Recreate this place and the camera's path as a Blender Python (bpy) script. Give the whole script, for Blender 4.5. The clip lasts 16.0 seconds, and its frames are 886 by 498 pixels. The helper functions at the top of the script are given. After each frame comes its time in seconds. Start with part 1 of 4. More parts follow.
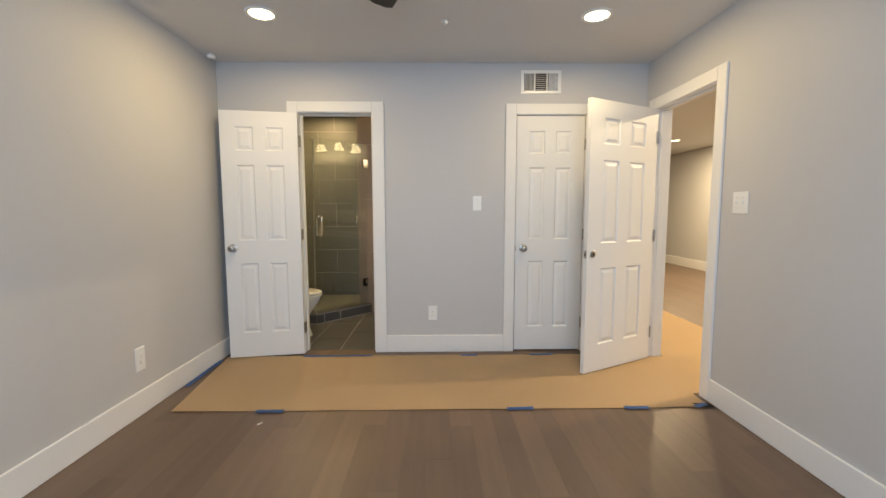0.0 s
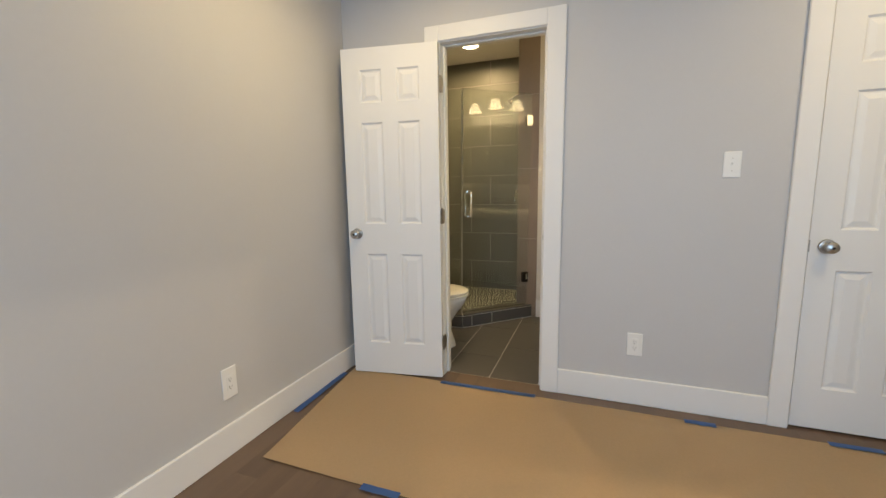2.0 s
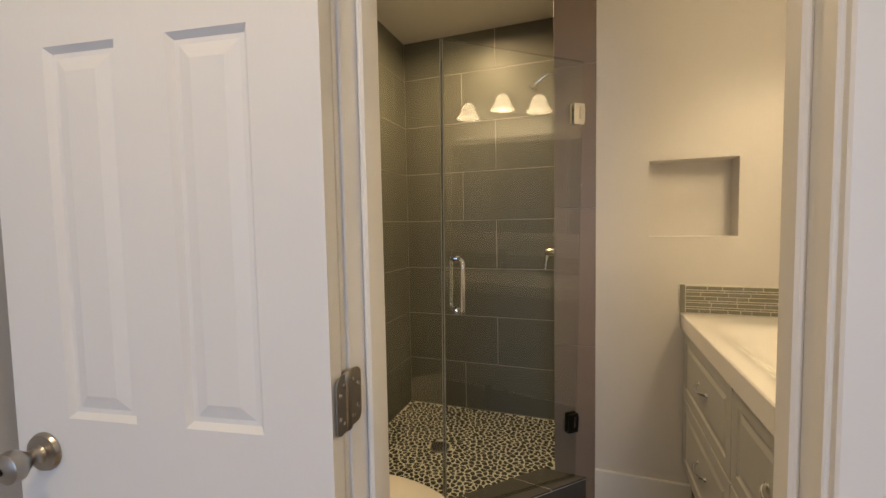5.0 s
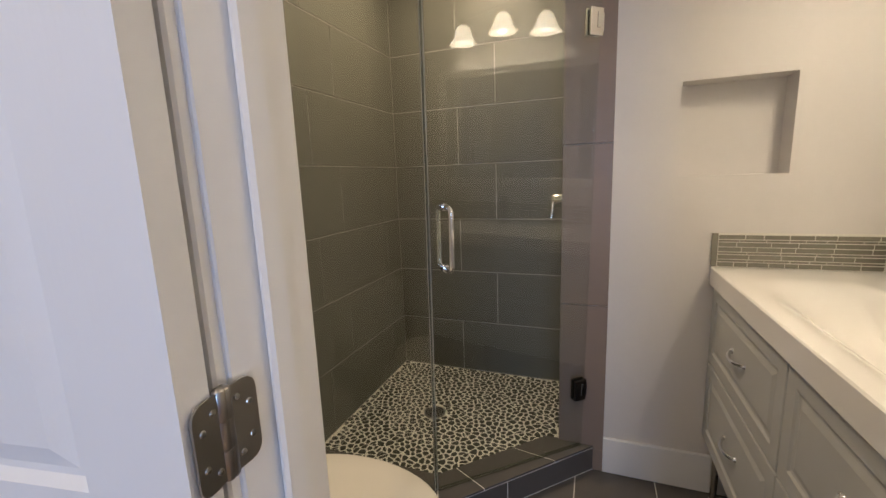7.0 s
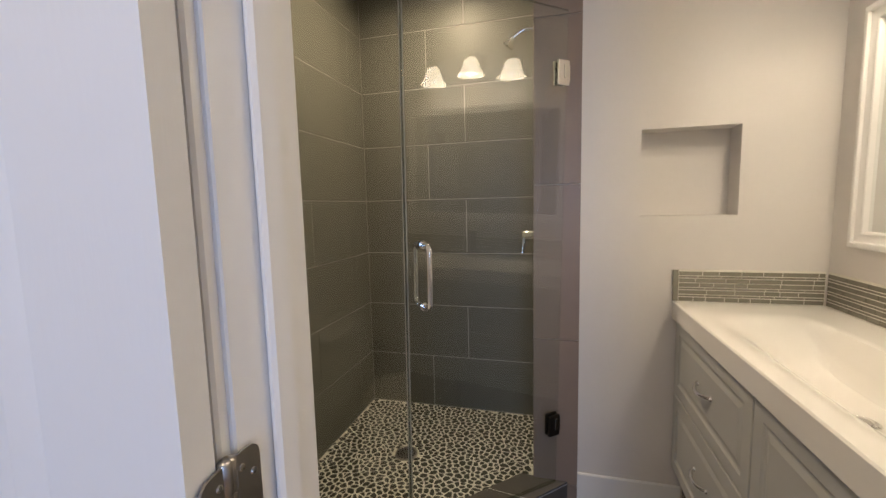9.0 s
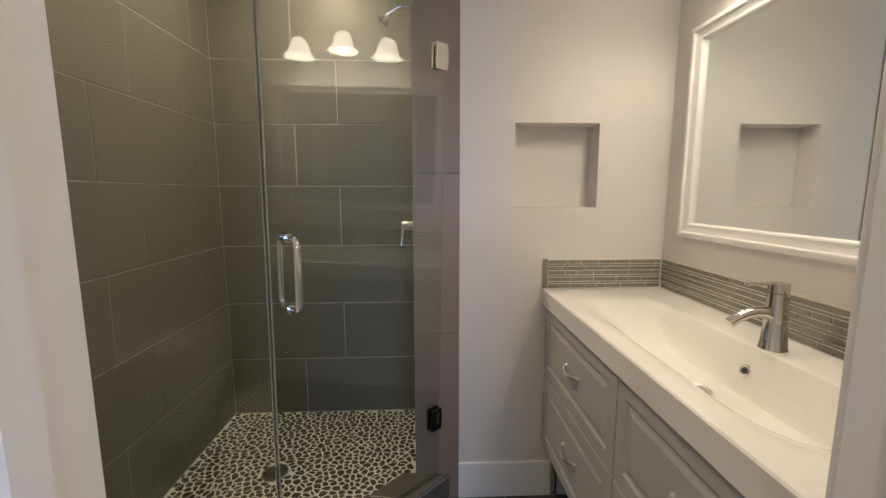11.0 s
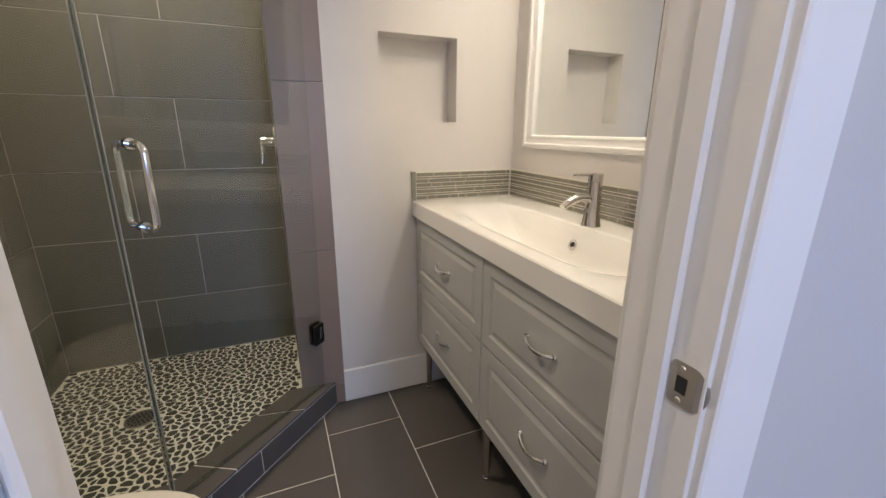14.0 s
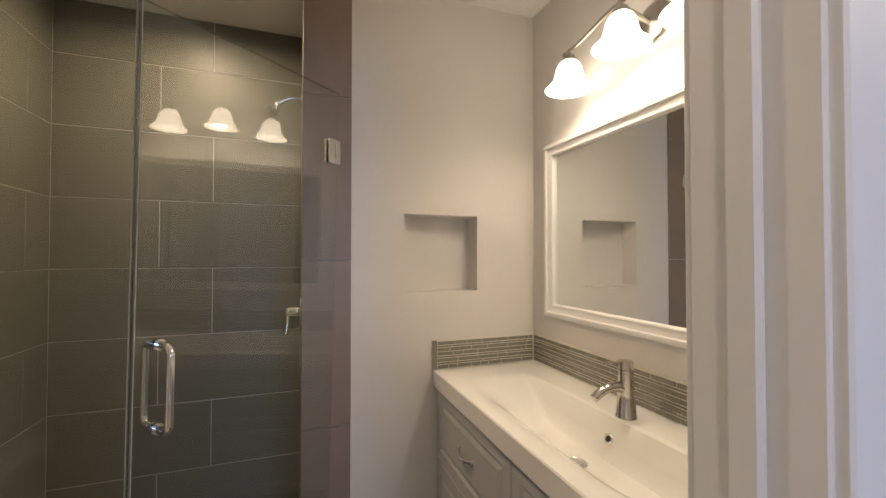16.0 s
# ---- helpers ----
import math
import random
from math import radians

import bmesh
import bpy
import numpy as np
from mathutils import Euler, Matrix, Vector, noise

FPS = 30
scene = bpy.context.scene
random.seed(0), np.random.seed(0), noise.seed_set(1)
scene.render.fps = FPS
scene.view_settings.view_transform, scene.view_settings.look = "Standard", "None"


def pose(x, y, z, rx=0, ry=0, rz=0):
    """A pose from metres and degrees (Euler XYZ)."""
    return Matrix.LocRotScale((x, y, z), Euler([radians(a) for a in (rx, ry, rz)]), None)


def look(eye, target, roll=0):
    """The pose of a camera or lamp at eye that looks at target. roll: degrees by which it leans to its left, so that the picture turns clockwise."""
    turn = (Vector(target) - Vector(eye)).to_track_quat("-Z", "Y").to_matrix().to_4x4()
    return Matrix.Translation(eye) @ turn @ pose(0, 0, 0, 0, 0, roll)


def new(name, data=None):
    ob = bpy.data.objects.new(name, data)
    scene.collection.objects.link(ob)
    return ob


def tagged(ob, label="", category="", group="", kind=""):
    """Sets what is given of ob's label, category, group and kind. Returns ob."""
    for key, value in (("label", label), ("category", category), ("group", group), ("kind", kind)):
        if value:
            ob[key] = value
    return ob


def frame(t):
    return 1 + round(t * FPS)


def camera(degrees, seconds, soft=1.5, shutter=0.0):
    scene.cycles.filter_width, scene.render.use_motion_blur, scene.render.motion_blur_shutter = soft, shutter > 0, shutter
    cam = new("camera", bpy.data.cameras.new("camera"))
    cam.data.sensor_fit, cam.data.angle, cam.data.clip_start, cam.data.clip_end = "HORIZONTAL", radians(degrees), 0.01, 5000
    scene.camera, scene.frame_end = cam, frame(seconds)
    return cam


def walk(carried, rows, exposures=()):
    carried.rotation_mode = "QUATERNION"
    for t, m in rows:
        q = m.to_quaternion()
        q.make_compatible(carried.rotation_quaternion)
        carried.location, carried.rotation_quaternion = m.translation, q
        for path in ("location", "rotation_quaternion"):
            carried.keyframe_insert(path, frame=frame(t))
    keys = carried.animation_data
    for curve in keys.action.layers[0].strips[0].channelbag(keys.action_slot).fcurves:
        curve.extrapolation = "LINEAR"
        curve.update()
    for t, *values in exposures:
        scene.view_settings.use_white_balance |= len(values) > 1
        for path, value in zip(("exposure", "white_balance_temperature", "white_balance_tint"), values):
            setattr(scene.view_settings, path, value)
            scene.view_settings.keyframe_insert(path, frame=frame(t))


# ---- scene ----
cam = camera(94.8, 16.0)
PATH = [
    (0, (0.213, 0.419, 1.231), (0.243, 2.41, 1.046), -0.1),
    (0.5, (0.265, 0.594, 1.257), (0.087, 2.576, 1.056), 0.4),
    (1, (0.188, 0.843, 1.229), (-0.237, 2.782, 0.985), 0.7),
    (1.5, (0.035, 1.179, 1.243), (-0.575, 3.063, 0.967), 0.8),
    (2, (-0.045, 1.552, 1.201), (-0.744, 3.403, 0.911), -0.9),
    (2.5, (-0.193, 1.912, 1.204), (-0.902, 3.765, 0.955), 0.1),
    (3, (-0.332, 2.266, 1.242), (-1.02, 4.129, 1.005), 0.5),
    (3.5, (-0.418, 2.609, 1.247), (-1.138, 4.457, 0.989), -0.5),
    (4, (-0.501, 2.913, 1.253), (-1.186, 4.778, 1.021), -0.9),
    (4.2, (-0.549, 3.015, 1.262), (-1.205, 4.897, 1.095), -1.0),
    (6.5, (-0.588, 3.639, 1.364), (-1.316, 5.499, 1.274), -1.7),
    (7, (-0.604, 3.634, 1.271), (-1.299, 5.477, 0.924), -2.1),
    (7.5, (-0.615, 3.624, 1.232), (-1.26, 5.47, 0.814), -2.1),
    (8, (-0.63, 3.612, 1.267), (-1.227, 5.495, 0.957), -1.9),
    (10.5, (-0.667, 3.676, 1.311), (-0.84, 5.659, 1.122), -0.2),
    (11, (-0.676, 3.728, 1.298), (-0.595, 5.708, 1.029), -0.1),
    (11.5, (-0.729, 3.729, 1.274), (-0.361, 5.661, 0.916), 0.1),
    (12, (-0.742, 3.69, 1.246), (-0.135, 5.537, 0.777), 0.5),
    (12.5, (-0.758, 3.672, 1.221), (-0.021, 5.44, 0.644), 1.1),
    (13, (-0.754, 3.657, 1.205), (0.017, 5.39, 0.569), 1.2),
    (13.5, (-0.747, 3.645, 1.198), (0.014, 5.379, 0.556), 0.8),
    (14, (-0.754, 3.658, 1.212), (-0.017, 5.43, 0.649), 0.3),
    (14.5, (-0.739, 3.674, 1.246), (-0.056, 5.514, 0.86), -0.4),
    (15, (-0.732, 3.676, 1.323), (-0.091, 5.56, 1.125), -0.5),
    (15.5, (-0.724, 3.681, 1.382), (-0.092, 5.578, 1.35), -0.5),
    (16, (-0.744, 3.696, 1.395), (-0.071, 5.579, 1.428), 0.0),
]
EXPOSURES = [
    (0, 0.04, 7850, -1), (1.5, 0.06, 7750, -2), (2.5, 0.04, 7800, -1), (4.2, -0.14, 7900, 4), (6.5, -0.20, 6100, 8), (7, -0.06, 5950, 9),
    (7.5, 0.08, 5950, 9), (8.2, 0.06, 5950, 9), (10.3, -0.18, 5750, 8), (11, -0.12, 5650, 7), (12, 0.08, 5450, 7), (13, 0.24, 5450, 8), (13.5, 0.25, 5500, 9),
    (14.5, 0.06, 5600, 9), (15.5, -0.20, 6000, 10), (16, -0.26, 6050, 10),
]
walk(cam, [(t, look(eye, target, roll)) for t, eye, target, roll in PATH], EXPOSURES)

# ---- world, daylight and lamps ----
world = bpy.data.worlds.new("world")
scene.world = world
world.use_nodes = True
sky = world.node_tree.nodes.new("ShaderNodeTexSky")
sky.sky_type, sky.sun_disc, sky.sun_elevation, sky.sun_rotation = "NISHITA", False, radians(35), radians(60)
world.node_tree.links.new(sky.outputs[0], world.node_tree.nodes["Background"].inputs[0])
world.node_tree.nodes["Background"].inputs[1].default_value = 0.1

WARM = (1.0, 0.75, 0.47)
DAY = (0.36, 0.56, 1.0)


def area_lamp(name, place, aim, size, watts, colour, size_y=None, disk=False):
    data = bpy.data.lights.new(name, "AREA")
    data.shape = "DISK" if disk else "RECTANGLE"
    data.size = size
    if not disk:
        data.size_y = size_y or size
    data.energy, data.color = watts, colour
    ob = new(name, data)
    ob.matrix_world = look(place, aim)
    return ob


def point_lamp(name, place, watts, colour, radius=0.03):
    data = bpy.data.lights.new(name, "POINT")
    data.energy, data.color, data.shadow_soft_size = watts, colour, radius
    new(name, data).location = place


BED_CEIL, BATH_CEIL, HALL_CEIL = 2.452, 2.505, 2.52
BED_LIGHTS = [(-0.87, 3.08), (1.22, 3.08), (-0.87, 0.35), (1.22, 0.35)]
HALL_LIGHTS = [(4.6, 8.0), (3.6, 3.6), (4.6, 5.8)]
VANITY_Y = (4.89, 4.645, 4.40)
for lx, ly in BED_LIGHTS:
    area_lamp("recessed_lamp", (lx, ly, BED_CEIL - 0.012), (lx, ly, 0), 0.14, 11, WARM, disk=True)
for lx, ly in HALL_LIGHTS:
    area_lamp("recessed_lamp", (lx, ly, HALL_CEIL - 0.012), (lx, ly, 0), 0.14, 80, (1.0, 0.78, 0.58), disk=True)
area_lamp("recessed_lamp", (-1.19, 5.38, BATH_CEIL - 0.012), (-1.19, 5.38, 0), 0.14, 17, (1.0, 0.71, 0.44), disk=True).data.spread = radians(168)
for ly in VANITY_Y:
    point_lamp("vanity_bulb", (0.155, ly, 2.035), 2.9, (1.0, 0.73, 0.46), 0.022)
area_lamp("window_daylight", (0.19, -0.53, 1.45), (0.19, 3, 1.25), 1.5, 68, DAY, 1.25)


# ---- materials ----
def material(name, colour, rough=0.5, metal=0.0, grain=30.0, vary=0.06, bump=0.0, bump_scale=200.0, per_object=0.0, coat=0.0, island=0.0,
             stretch=(1, 1, 1), stain=2.5, spec=0.5):
    m = bpy.data.materials.new(name)
    m.use_nodes = True
    nt = m.node_tree
    n, l = nt.nodes, nt.links
    b = n["Principled BSDF"]
    b.inputs["Roughness"].default_value = rough
    b.inputs["Metallic"].default_value = metal
    b.inputs["Coat Weight"].default_value = coat
    b.inputs["Coat Roughness"].default_value = 0.08
    b.inputs["Specular IOR Level"].default_value = spec
    geo = n.new("ShaderNodeNewGeometry")
    mp = n.new("ShaderNodeMapping")
    mp.inputs["Scale"].default_value = stretch
    l.new(geo.outputs["Position"], mp.inputs["Vector"])
    fine, broad = n.new("ShaderNodeTexNoise"), n.new("ShaderNodeTexNoise")
    fine.inputs["Scale"].default_value, broad.inputs["Scale"].default_value = grain, stain
    fine.inputs["Detail"].default_value = 5
    l.new(mp.outputs[0], fine.inputs["Vector"])
    l.new(mp.outputs[0], broad.inputs["Vector"])
    add = n.new("ShaderNodeMath")
    add.operation = "ADD"
    l.new(fine.outputs[0], add.inputs[0])
    l.new(broad.outputs[0], add.inputs[1])
    value = add.outputs[0]
    for amount, source in ((per_object, "object"), (island, "island")):
        if amount:
            src = n.new("ShaderNodeObjectInfo").outputs["Random"] if source == "object" else geo.outputs["Random Per Island"]
            mul = n.new("ShaderNodeMath")
            mul.operation, mul.inputs[1].default_value = "MULTIPLY_ADD", amount / max(vary, 0.001)
            l.new(src, mul.inputs[0])
            l.new(value, mul.inputs[2])
            off = n.new("ShaderNodeMath")
            off.operation, off.inputs[1].default_value = "SUBTRACT", amount / max(vary, 0.001) / 2
            l.new(mul.outputs[0], off.inputs[0])
            value = off.outputs[0]
    gain = n.new("ShaderNodeMath")
    gain.operation, gain.inputs[1].default_value, gain.inputs[2].default_value = "MULTIPLY_ADD", vary, 1 - vary
    l.new(value, gain.inputs[0])
    mix = n.new("ShaderNodeVectorMath")
    mix.operation = "SCALE"
    mix.inputs[0].default_value = colour
    l.new(gain.outputs[0], mix.inputs["Scale"])
    l.new(mix.outputs[0], b.inputs["Base Color"])
    rr = n.new("ShaderNodeMath")
    rr.operation, rr.inputs[1].default_value, rr.inputs[2].default_value = "MULTIPLY_ADD", 0.12, rough - 0.06
    l.new(broad.outputs[0], rr.inputs[0])
    l.new(rr.outputs[0], b.inputs["Roughness"])
    if bump:
        t = n.new("ShaderNodeTexNoise")
        t.inputs["Scale"].default_value = bump_scale
        t.inputs["Detail"].default_value = 3
        l.new(mp.outputs[0], t.inputs["Vector"])
        bp = n.new("ShaderNodeBump")
        bp.inputs["Strength"].default_value = bump
        bp.inputs["Distance"].default_value = 0.002
        l.new(t.outputs[0], bp.inputs["Height"])
        l.new(bp.outputs[0], b.inputs["Normal"])
    return m


PAINT = material("wall_paint", (0.555, 0.552, 0.55), 0.55, vary=0.03, grain=60, bump=0.22, bump_scale=260, stain=1.2)
BATHCEIL = material("bath_ceiling_paint", (0.80, 0.78, 0.75), 0.8, vary=0.03, bump=0.3, bump_scale=120)
BATHPAINT = material("bath_wall_paint", (0.685, 0.66, 0.635), 0.5, vary=0.03, grain=60, bump=0.22, bump_scale=260, stain=1.2)
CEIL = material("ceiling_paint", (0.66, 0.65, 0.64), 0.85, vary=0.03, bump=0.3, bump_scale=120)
TRIM = material("trim_paint", (0.79, 0.785, 0.77), 0.46, vary=0.02, grain=15, bump=0.05, bump_scale=60)
DOORPAINT = material("door_paint", (0.78, 0.78, 0.77), 0.48, vary=0.02, grain=20, bump=0.10, bump_scale=180, stretch=(1, 1, 0.15))
WOOD = material("floor_wood", (0.146, 0.096, 0.065), 0.42, vary=0.34, grain=26, per_object=0.30, island=0.0, bump=0.18, bump_scale=90, stretch=(1.0, 0.08, 1.0), stain=5)
WOODHALL = material("hall_floor_wood", (0.150, 0.105, 0.078), 0.45, vary=0.30, grain=26, island=0.16, bump=0.25, bump_scale=90, stretch=(1.0, 0.08, 1.0), stain=5)
GAP = material("dark_gap", (0.03, 0.025, 0.02), 0.9)
PAPER = material("builders_paper", (0.68, 0.51, 0.32), 0.75, vary=0.10, grain=90, bump=0.35, bump_scale=14, stain=1.6)
TAPE = material("blue_tape", (0.09, 0.20, 0.48), 0.6, vary=0.12, grain=80, bump=0.3, bump_scale=150)
PLASTIC = material("white_plastic", (0.82, 0.82, 0.80), 0.3, vary=0.01)
SLOT = material("slot_black", (0.02, 0.02, 0.02), 0.6)
NICKEL = material("satin_nickel", (0.42, 0.40, 0.37), 0.32, 1.0, vary=0.05, grain=200)
CHROME = material("chrome", (0.80, 0.80, 0.80), 0.12, 1.0, vary=0.01)
FAUCETMETAL = material("polished_nickel", (0.62, 0.59, 0.55), 0.14, 1.0, vary=0.03, grain=150)
STEEL = material("brushed_steel", (0.55, 0.53, 0.50), 0.28, 1.0, vary=0.05, grain=150)
BRONZE = material("hinge_black", (0.05, 0.045, 0.04), 0.3, 0.9)
WALLTILE = material("shower_tile", (0.140, 0.138, 0.113), 0.46, vary=0.14, grain=14, per_object=0.03, bump=0.02, bump_scale=40, stain=3)
STRIPTILE = material("edge_tile", (0.240, 0.185, 0.148), 0.42, vary=0.14, grain=14, per_object=0.03, bump=0.05, bump_scale=40, stain=3)
FLOORTILE = material("bath_floor_tile", (0.085, 0.080, 0.074), 0.40, vary=0.16, grain=20, per_object=0.03, bump=0.08, bump_scale=50, stain=3)
GROUT = material("wall_grout", (0.52, 0.50, 0.46), 0.9, vary=0.1, grain=120, bump=0.3, bump_scale=300)
FLOORGROUT = material("floor_grout", (0.72, 0.70, 0.66), 0.9, vary=0.1, grain=120, bump=0.3, bump_scale=300)
PEBGROUT = material("pebble_grout", (0.70, 0.69, 0.62), 0.85, vary=0.15, grain=120, bump=0.5, bump_scale=250)
PEBBLE = material("dark_pebble", (0.030, 0.033, 0.027), 0.55, vary=0.3, grain=70, island=0.02, per_object=0.02, bump=0.15, bump_scale=120)
CERAMIC = material("white_ceramic", (0.82, 0.81, 0.77), 0.12, vary=0.01, grain=8)
SEATPLASTIC = material("seat_plastic", (0.80, 0.78, 0.70), 0.22, vary=0.01)
CABINET = material("cabinet_grey", (0.46, 0.47, 0.45), 0.40, vary=0.03, grain=25, bump=0.03, bump_scale=150)
MOSAIC = material("mosaic_glass", (0.215, 0.205, 0.165), 0.16, vary=0.16, grain=60, per_object=0.09, coat=0.5)
MOSGROUT = material("mosaic_grout", (0.78, 0.76, 0.68), 0.85, vary=0.08, grain=150)
FANWOOD = material("fan_blade_dark", (0.035, 0.030, 0.027), 0.4, vary=0.2, grain=40, stretch=(1, 0.1, 1))
MIRROR = material("mirror_silver", (0.86, 0.88, 0.87), 0.06, 1.0, vary=0.0)
MIRROR.node_tree.nodes["Principled BSDF"].inputs["Roughness"].default_value = 0.0
for link in list(MIRROR.node_tree.links):
    if link.to_socket.name == "Roughness":
        MIRROR.node_tree.links.remove(link)


def glass_material(name, tint, rough=0.0):
    m = bpy.data.materials.new(name)
    m.use_nodes = True
    n, l = m.node_tree.nodes, m.node_tree.links
    n.remove(n["Principled BSDF"])
    clear, gloss, mix, lw = n.new("ShaderNodeBsdfTransparent"), n.new("ShaderNodeBsdfGlossy"), n.new("ShaderNodeMixShader"), n.new("ShaderNodeLayerWeight")
    lw.inputs[0].default_value = 0.5
    clear.inputs[0].default_value = (*tint, 1)
    gloss.inputs["Roughness"].default_value = rough
    power, scale = n.new("ShaderNodeMath"), n.new("ShaderNodeMath")
    power.operation, power.inputs[1].default_value = "POWER", 5.0
    scale.operation, scale.inputs[1].default_value, scale.inputs[2].default_value = "MULTIPLY_ADD", 0.95, 0.05
    l.new(lw.outputs["Facing"], power.inputs[0])
    l.new(power.outputs[0], scale.inputs[0])
    l.new(scale.outputs[0], mix.inputs[0])
    l.new(clear.outputs[0], mix.inputs[1])
    l.new(gloss.outputs[0], mix.inputs[2])
    l.new(mix.outputs[0], n["Material Output"].inputs[0])
    return m


GLASS = glass_material("clear_glass", (0.94, 0.96, 0.94))
SEAL = glass_material("clear_seal", (0.80, 0.83, 0.79), 0.12)
GLASSEDGE = material("glass_edge", (0.45, 0.45, 0.40), 0.30, vary=0.05)


def glowing(name, colour, strength, base=(0.8, 0.8, 0.8)):
    m = bpy.data.materials.new(name)
    m.use_nodes = True
    b = m.node_tree.nodes["Principled BSDF"]
    b.inputs["Base Color"].default_value = (*base, 1)
    b.inputs["Emission Color"].default_value = (*colour, 1)
    b.inputs["Emission Strength"].default_value = strength
    return m


LENS = glowing("lamp_lens", (1.0, 0.86, 0.62), 9)
SHADE = glowing("frosted_shade", (1.0, 0.80, 0.56), 9)
BULB = glowing("bulb_glow", (1.0, 0.84, 0.60), 25)


# ---- mesh helpers ----
def box(bm, lo, hi, bevel=0.0, segs=1):
    made = bmesh.ops.create_cube(bm, size=1.0)["verts"]
    for v in made:
        v.co = Vector([lo[i] + (v.co[i] + 0.5) * (hi[i] - lo[i]) for i in range(3)])
    if bevel:
        edges = list({e for v in made for e in v.link_edges})
        bmesh.ops.bevel(bm, geom=edges, offset=bevel, segments=segs, affect="EDGES", profile=0.5)
    return bm


def boxes(*spans, bevel=0.0):
    bm = bmesh.new()
    for lo, hi in spans:
        box(bm, lo, hi, bevel)
    return bm


def turned(profile, place=(0, 0, 0), axis="z", segs=32, bm=None, cap=True):
    """A lathed shape: profile of (radius, height) turned round an axis through place."""
    bm = bm or bmesh.new()
    rings = []
    for r, h in profile:
        ring = []
        for k in range(segs):
            a = 2 * math.pi * k / segs
            u, v = r * math.cos(a), r * math.sin(a)
            co = {"z": (u, v, h), "y": (u, h, -v), "x": (h, u, v), "-x": (-h, u, -v), "-y": (u, -h, v)}[axis]
            ring.append(bm.verts.new(Vector(co) + Vector(place)))
        rings.append(ring)
    for a, b in zip(rings, rings[1:]):
        for k in range(segs):
            bm.faces.new((a[k], a[(k + 1) % segs], b[(k + 1) % segs], b[k]))
    if cap:
        for ring in (rings[0], rings[-1]):
            bm.faces.new(ring)
    bmesh.ops.recalc_face_normals(bm, faces=bm.faces)
    return bm


def tube(points, radius, segs=12, bm=None, closed=False):
    bm = bm or bmesh.new()
    pts = [Vector(p) for p in points]
    rings, side = [], None
    for i, p in enumerate(pts):
        a, b = pts[i - 1] if i or closed else p, pts[(i + 1) % len(pts)] if i < len(pts) - 1 or closed else p
        d = (b - a).normalized()
        if side is None:
            side = d.orthogonal().normalized()
        side = (side - d * side.dot(d)).normalized()
        up = d.cross(side)
        r = radius[i] if isinstance(radius, (list, tuple)) else radius
        rings.append([bm.verts.new(p + side * r * math.cos(2 * math.pi * k / segs) + up * r * math.sin(2 * math.pi * k / segs)) for k in range(segs)])
    for a, b in zip(rings, rings[1:]):
        for k in range(segs):
            bm.faces.new((a[k], a[(k + 1) % segs], b[(k + 1) % segs], b[k]))
    bm.faces.new(rings[0])
    bm.faces.new(rings[-1])
    bmesh.ops.recalc_face_normals(bm, faces=bm.faces)
    return bm


def arc(centre, r, a0, a1, u, v, n=8):
    return [Vector(centre) + Vector(u) * r * math.cos(radians(a0 + (a1 - a0) * k / n)) + Vector(v) * r * math.sin(radians(a0 + (a1 - a0) * k / n)) for k in range(n + 1)]


def part(name, bm, mat, parent=None, label="", smooth=False):
    me = bpy.data.meshes.new(name)
    bm.to_mesh(me)
    bm.free()
    me.materials.append(mat)
    if smooth:
        for p in me.polygons:
            p.use_smooth = True
        me.set_sharp_from_angle(angle=radians(40))
    ob = new(name, me)
    ob.parent = parent
    return tagged(ob, label)


def thing(name, place=(0, 0, 0), turn=0.0, label="", category="", group="", kind=""):
    ob = new(name)
    ob.empty_display_size = 0.1
    ob.matrix_world = pose(*place, 0, 0, turn)
    return tagged(ob, label, category, group, kind)


def structure(name, bm, mat, label="", category=""):
    return tagged(part(name, bm, mat), label, category or name.split("_")[0], kind="structure")


PIECES = {}


def tile_mesh(w, h, d, cham, mat):
    """A slab w x h in its own x and y, d thick towards +z, with chamfered upper edges."""
    key = (round(w, 4), round(h, 4), d, cham, mat.name)
    if key not in PIECES:
        c = cham
        vs = [(0, 0, 0), (w, 0, 0), (w, h, 0), (0, h, 0), (0, 0, d - c), (w, 0, d - c), (w, h, d - c), (0, h, d - c), (c, c, d), (w - c, c, d), (w - c, h - c, d), (c, h - c, d)]
        fs = [(8, 9, 10, 11), (4, 5, 9, 8), (5, 6, 10, 9), (6, 7, 11, 10), (7, 4, 8, 11), (0, 1, 5, 4), (1, 2, 6, 5), (2, 3, 7, 6), (3, 0, 4, 7)]
        me = bpy.data.meshes.new("piece")
        me.from_pydata(vs, [], fs)
        me.materials.append(mat)
        PIECES[key] = me
    return PIECES[key]


def piece(name, me, parent, m):
    ob = new(name, me)
    ob.parent = parent
    ob.matrix_basis = m
    return ob


# ---- the shell ----
LEFT, RIGHT, REAR, WALL, NICHE, BACK = -1.595, 1.98, -0.5, 3.912, 5.33, 5.87
BATHL, BATHR = -1.728, 0.286
D0, D1, DH = -0.935, -0.328, 2.045     # bathroom doorway
C0, C1, CH = 0.885, 1.470, 2.030       # closet doorway
E0, E1, EH = 3.028, 3.745, 2.035        # doorway to the hall, along y
J = 0.018
TH = 0.118                            # thickness of the partition

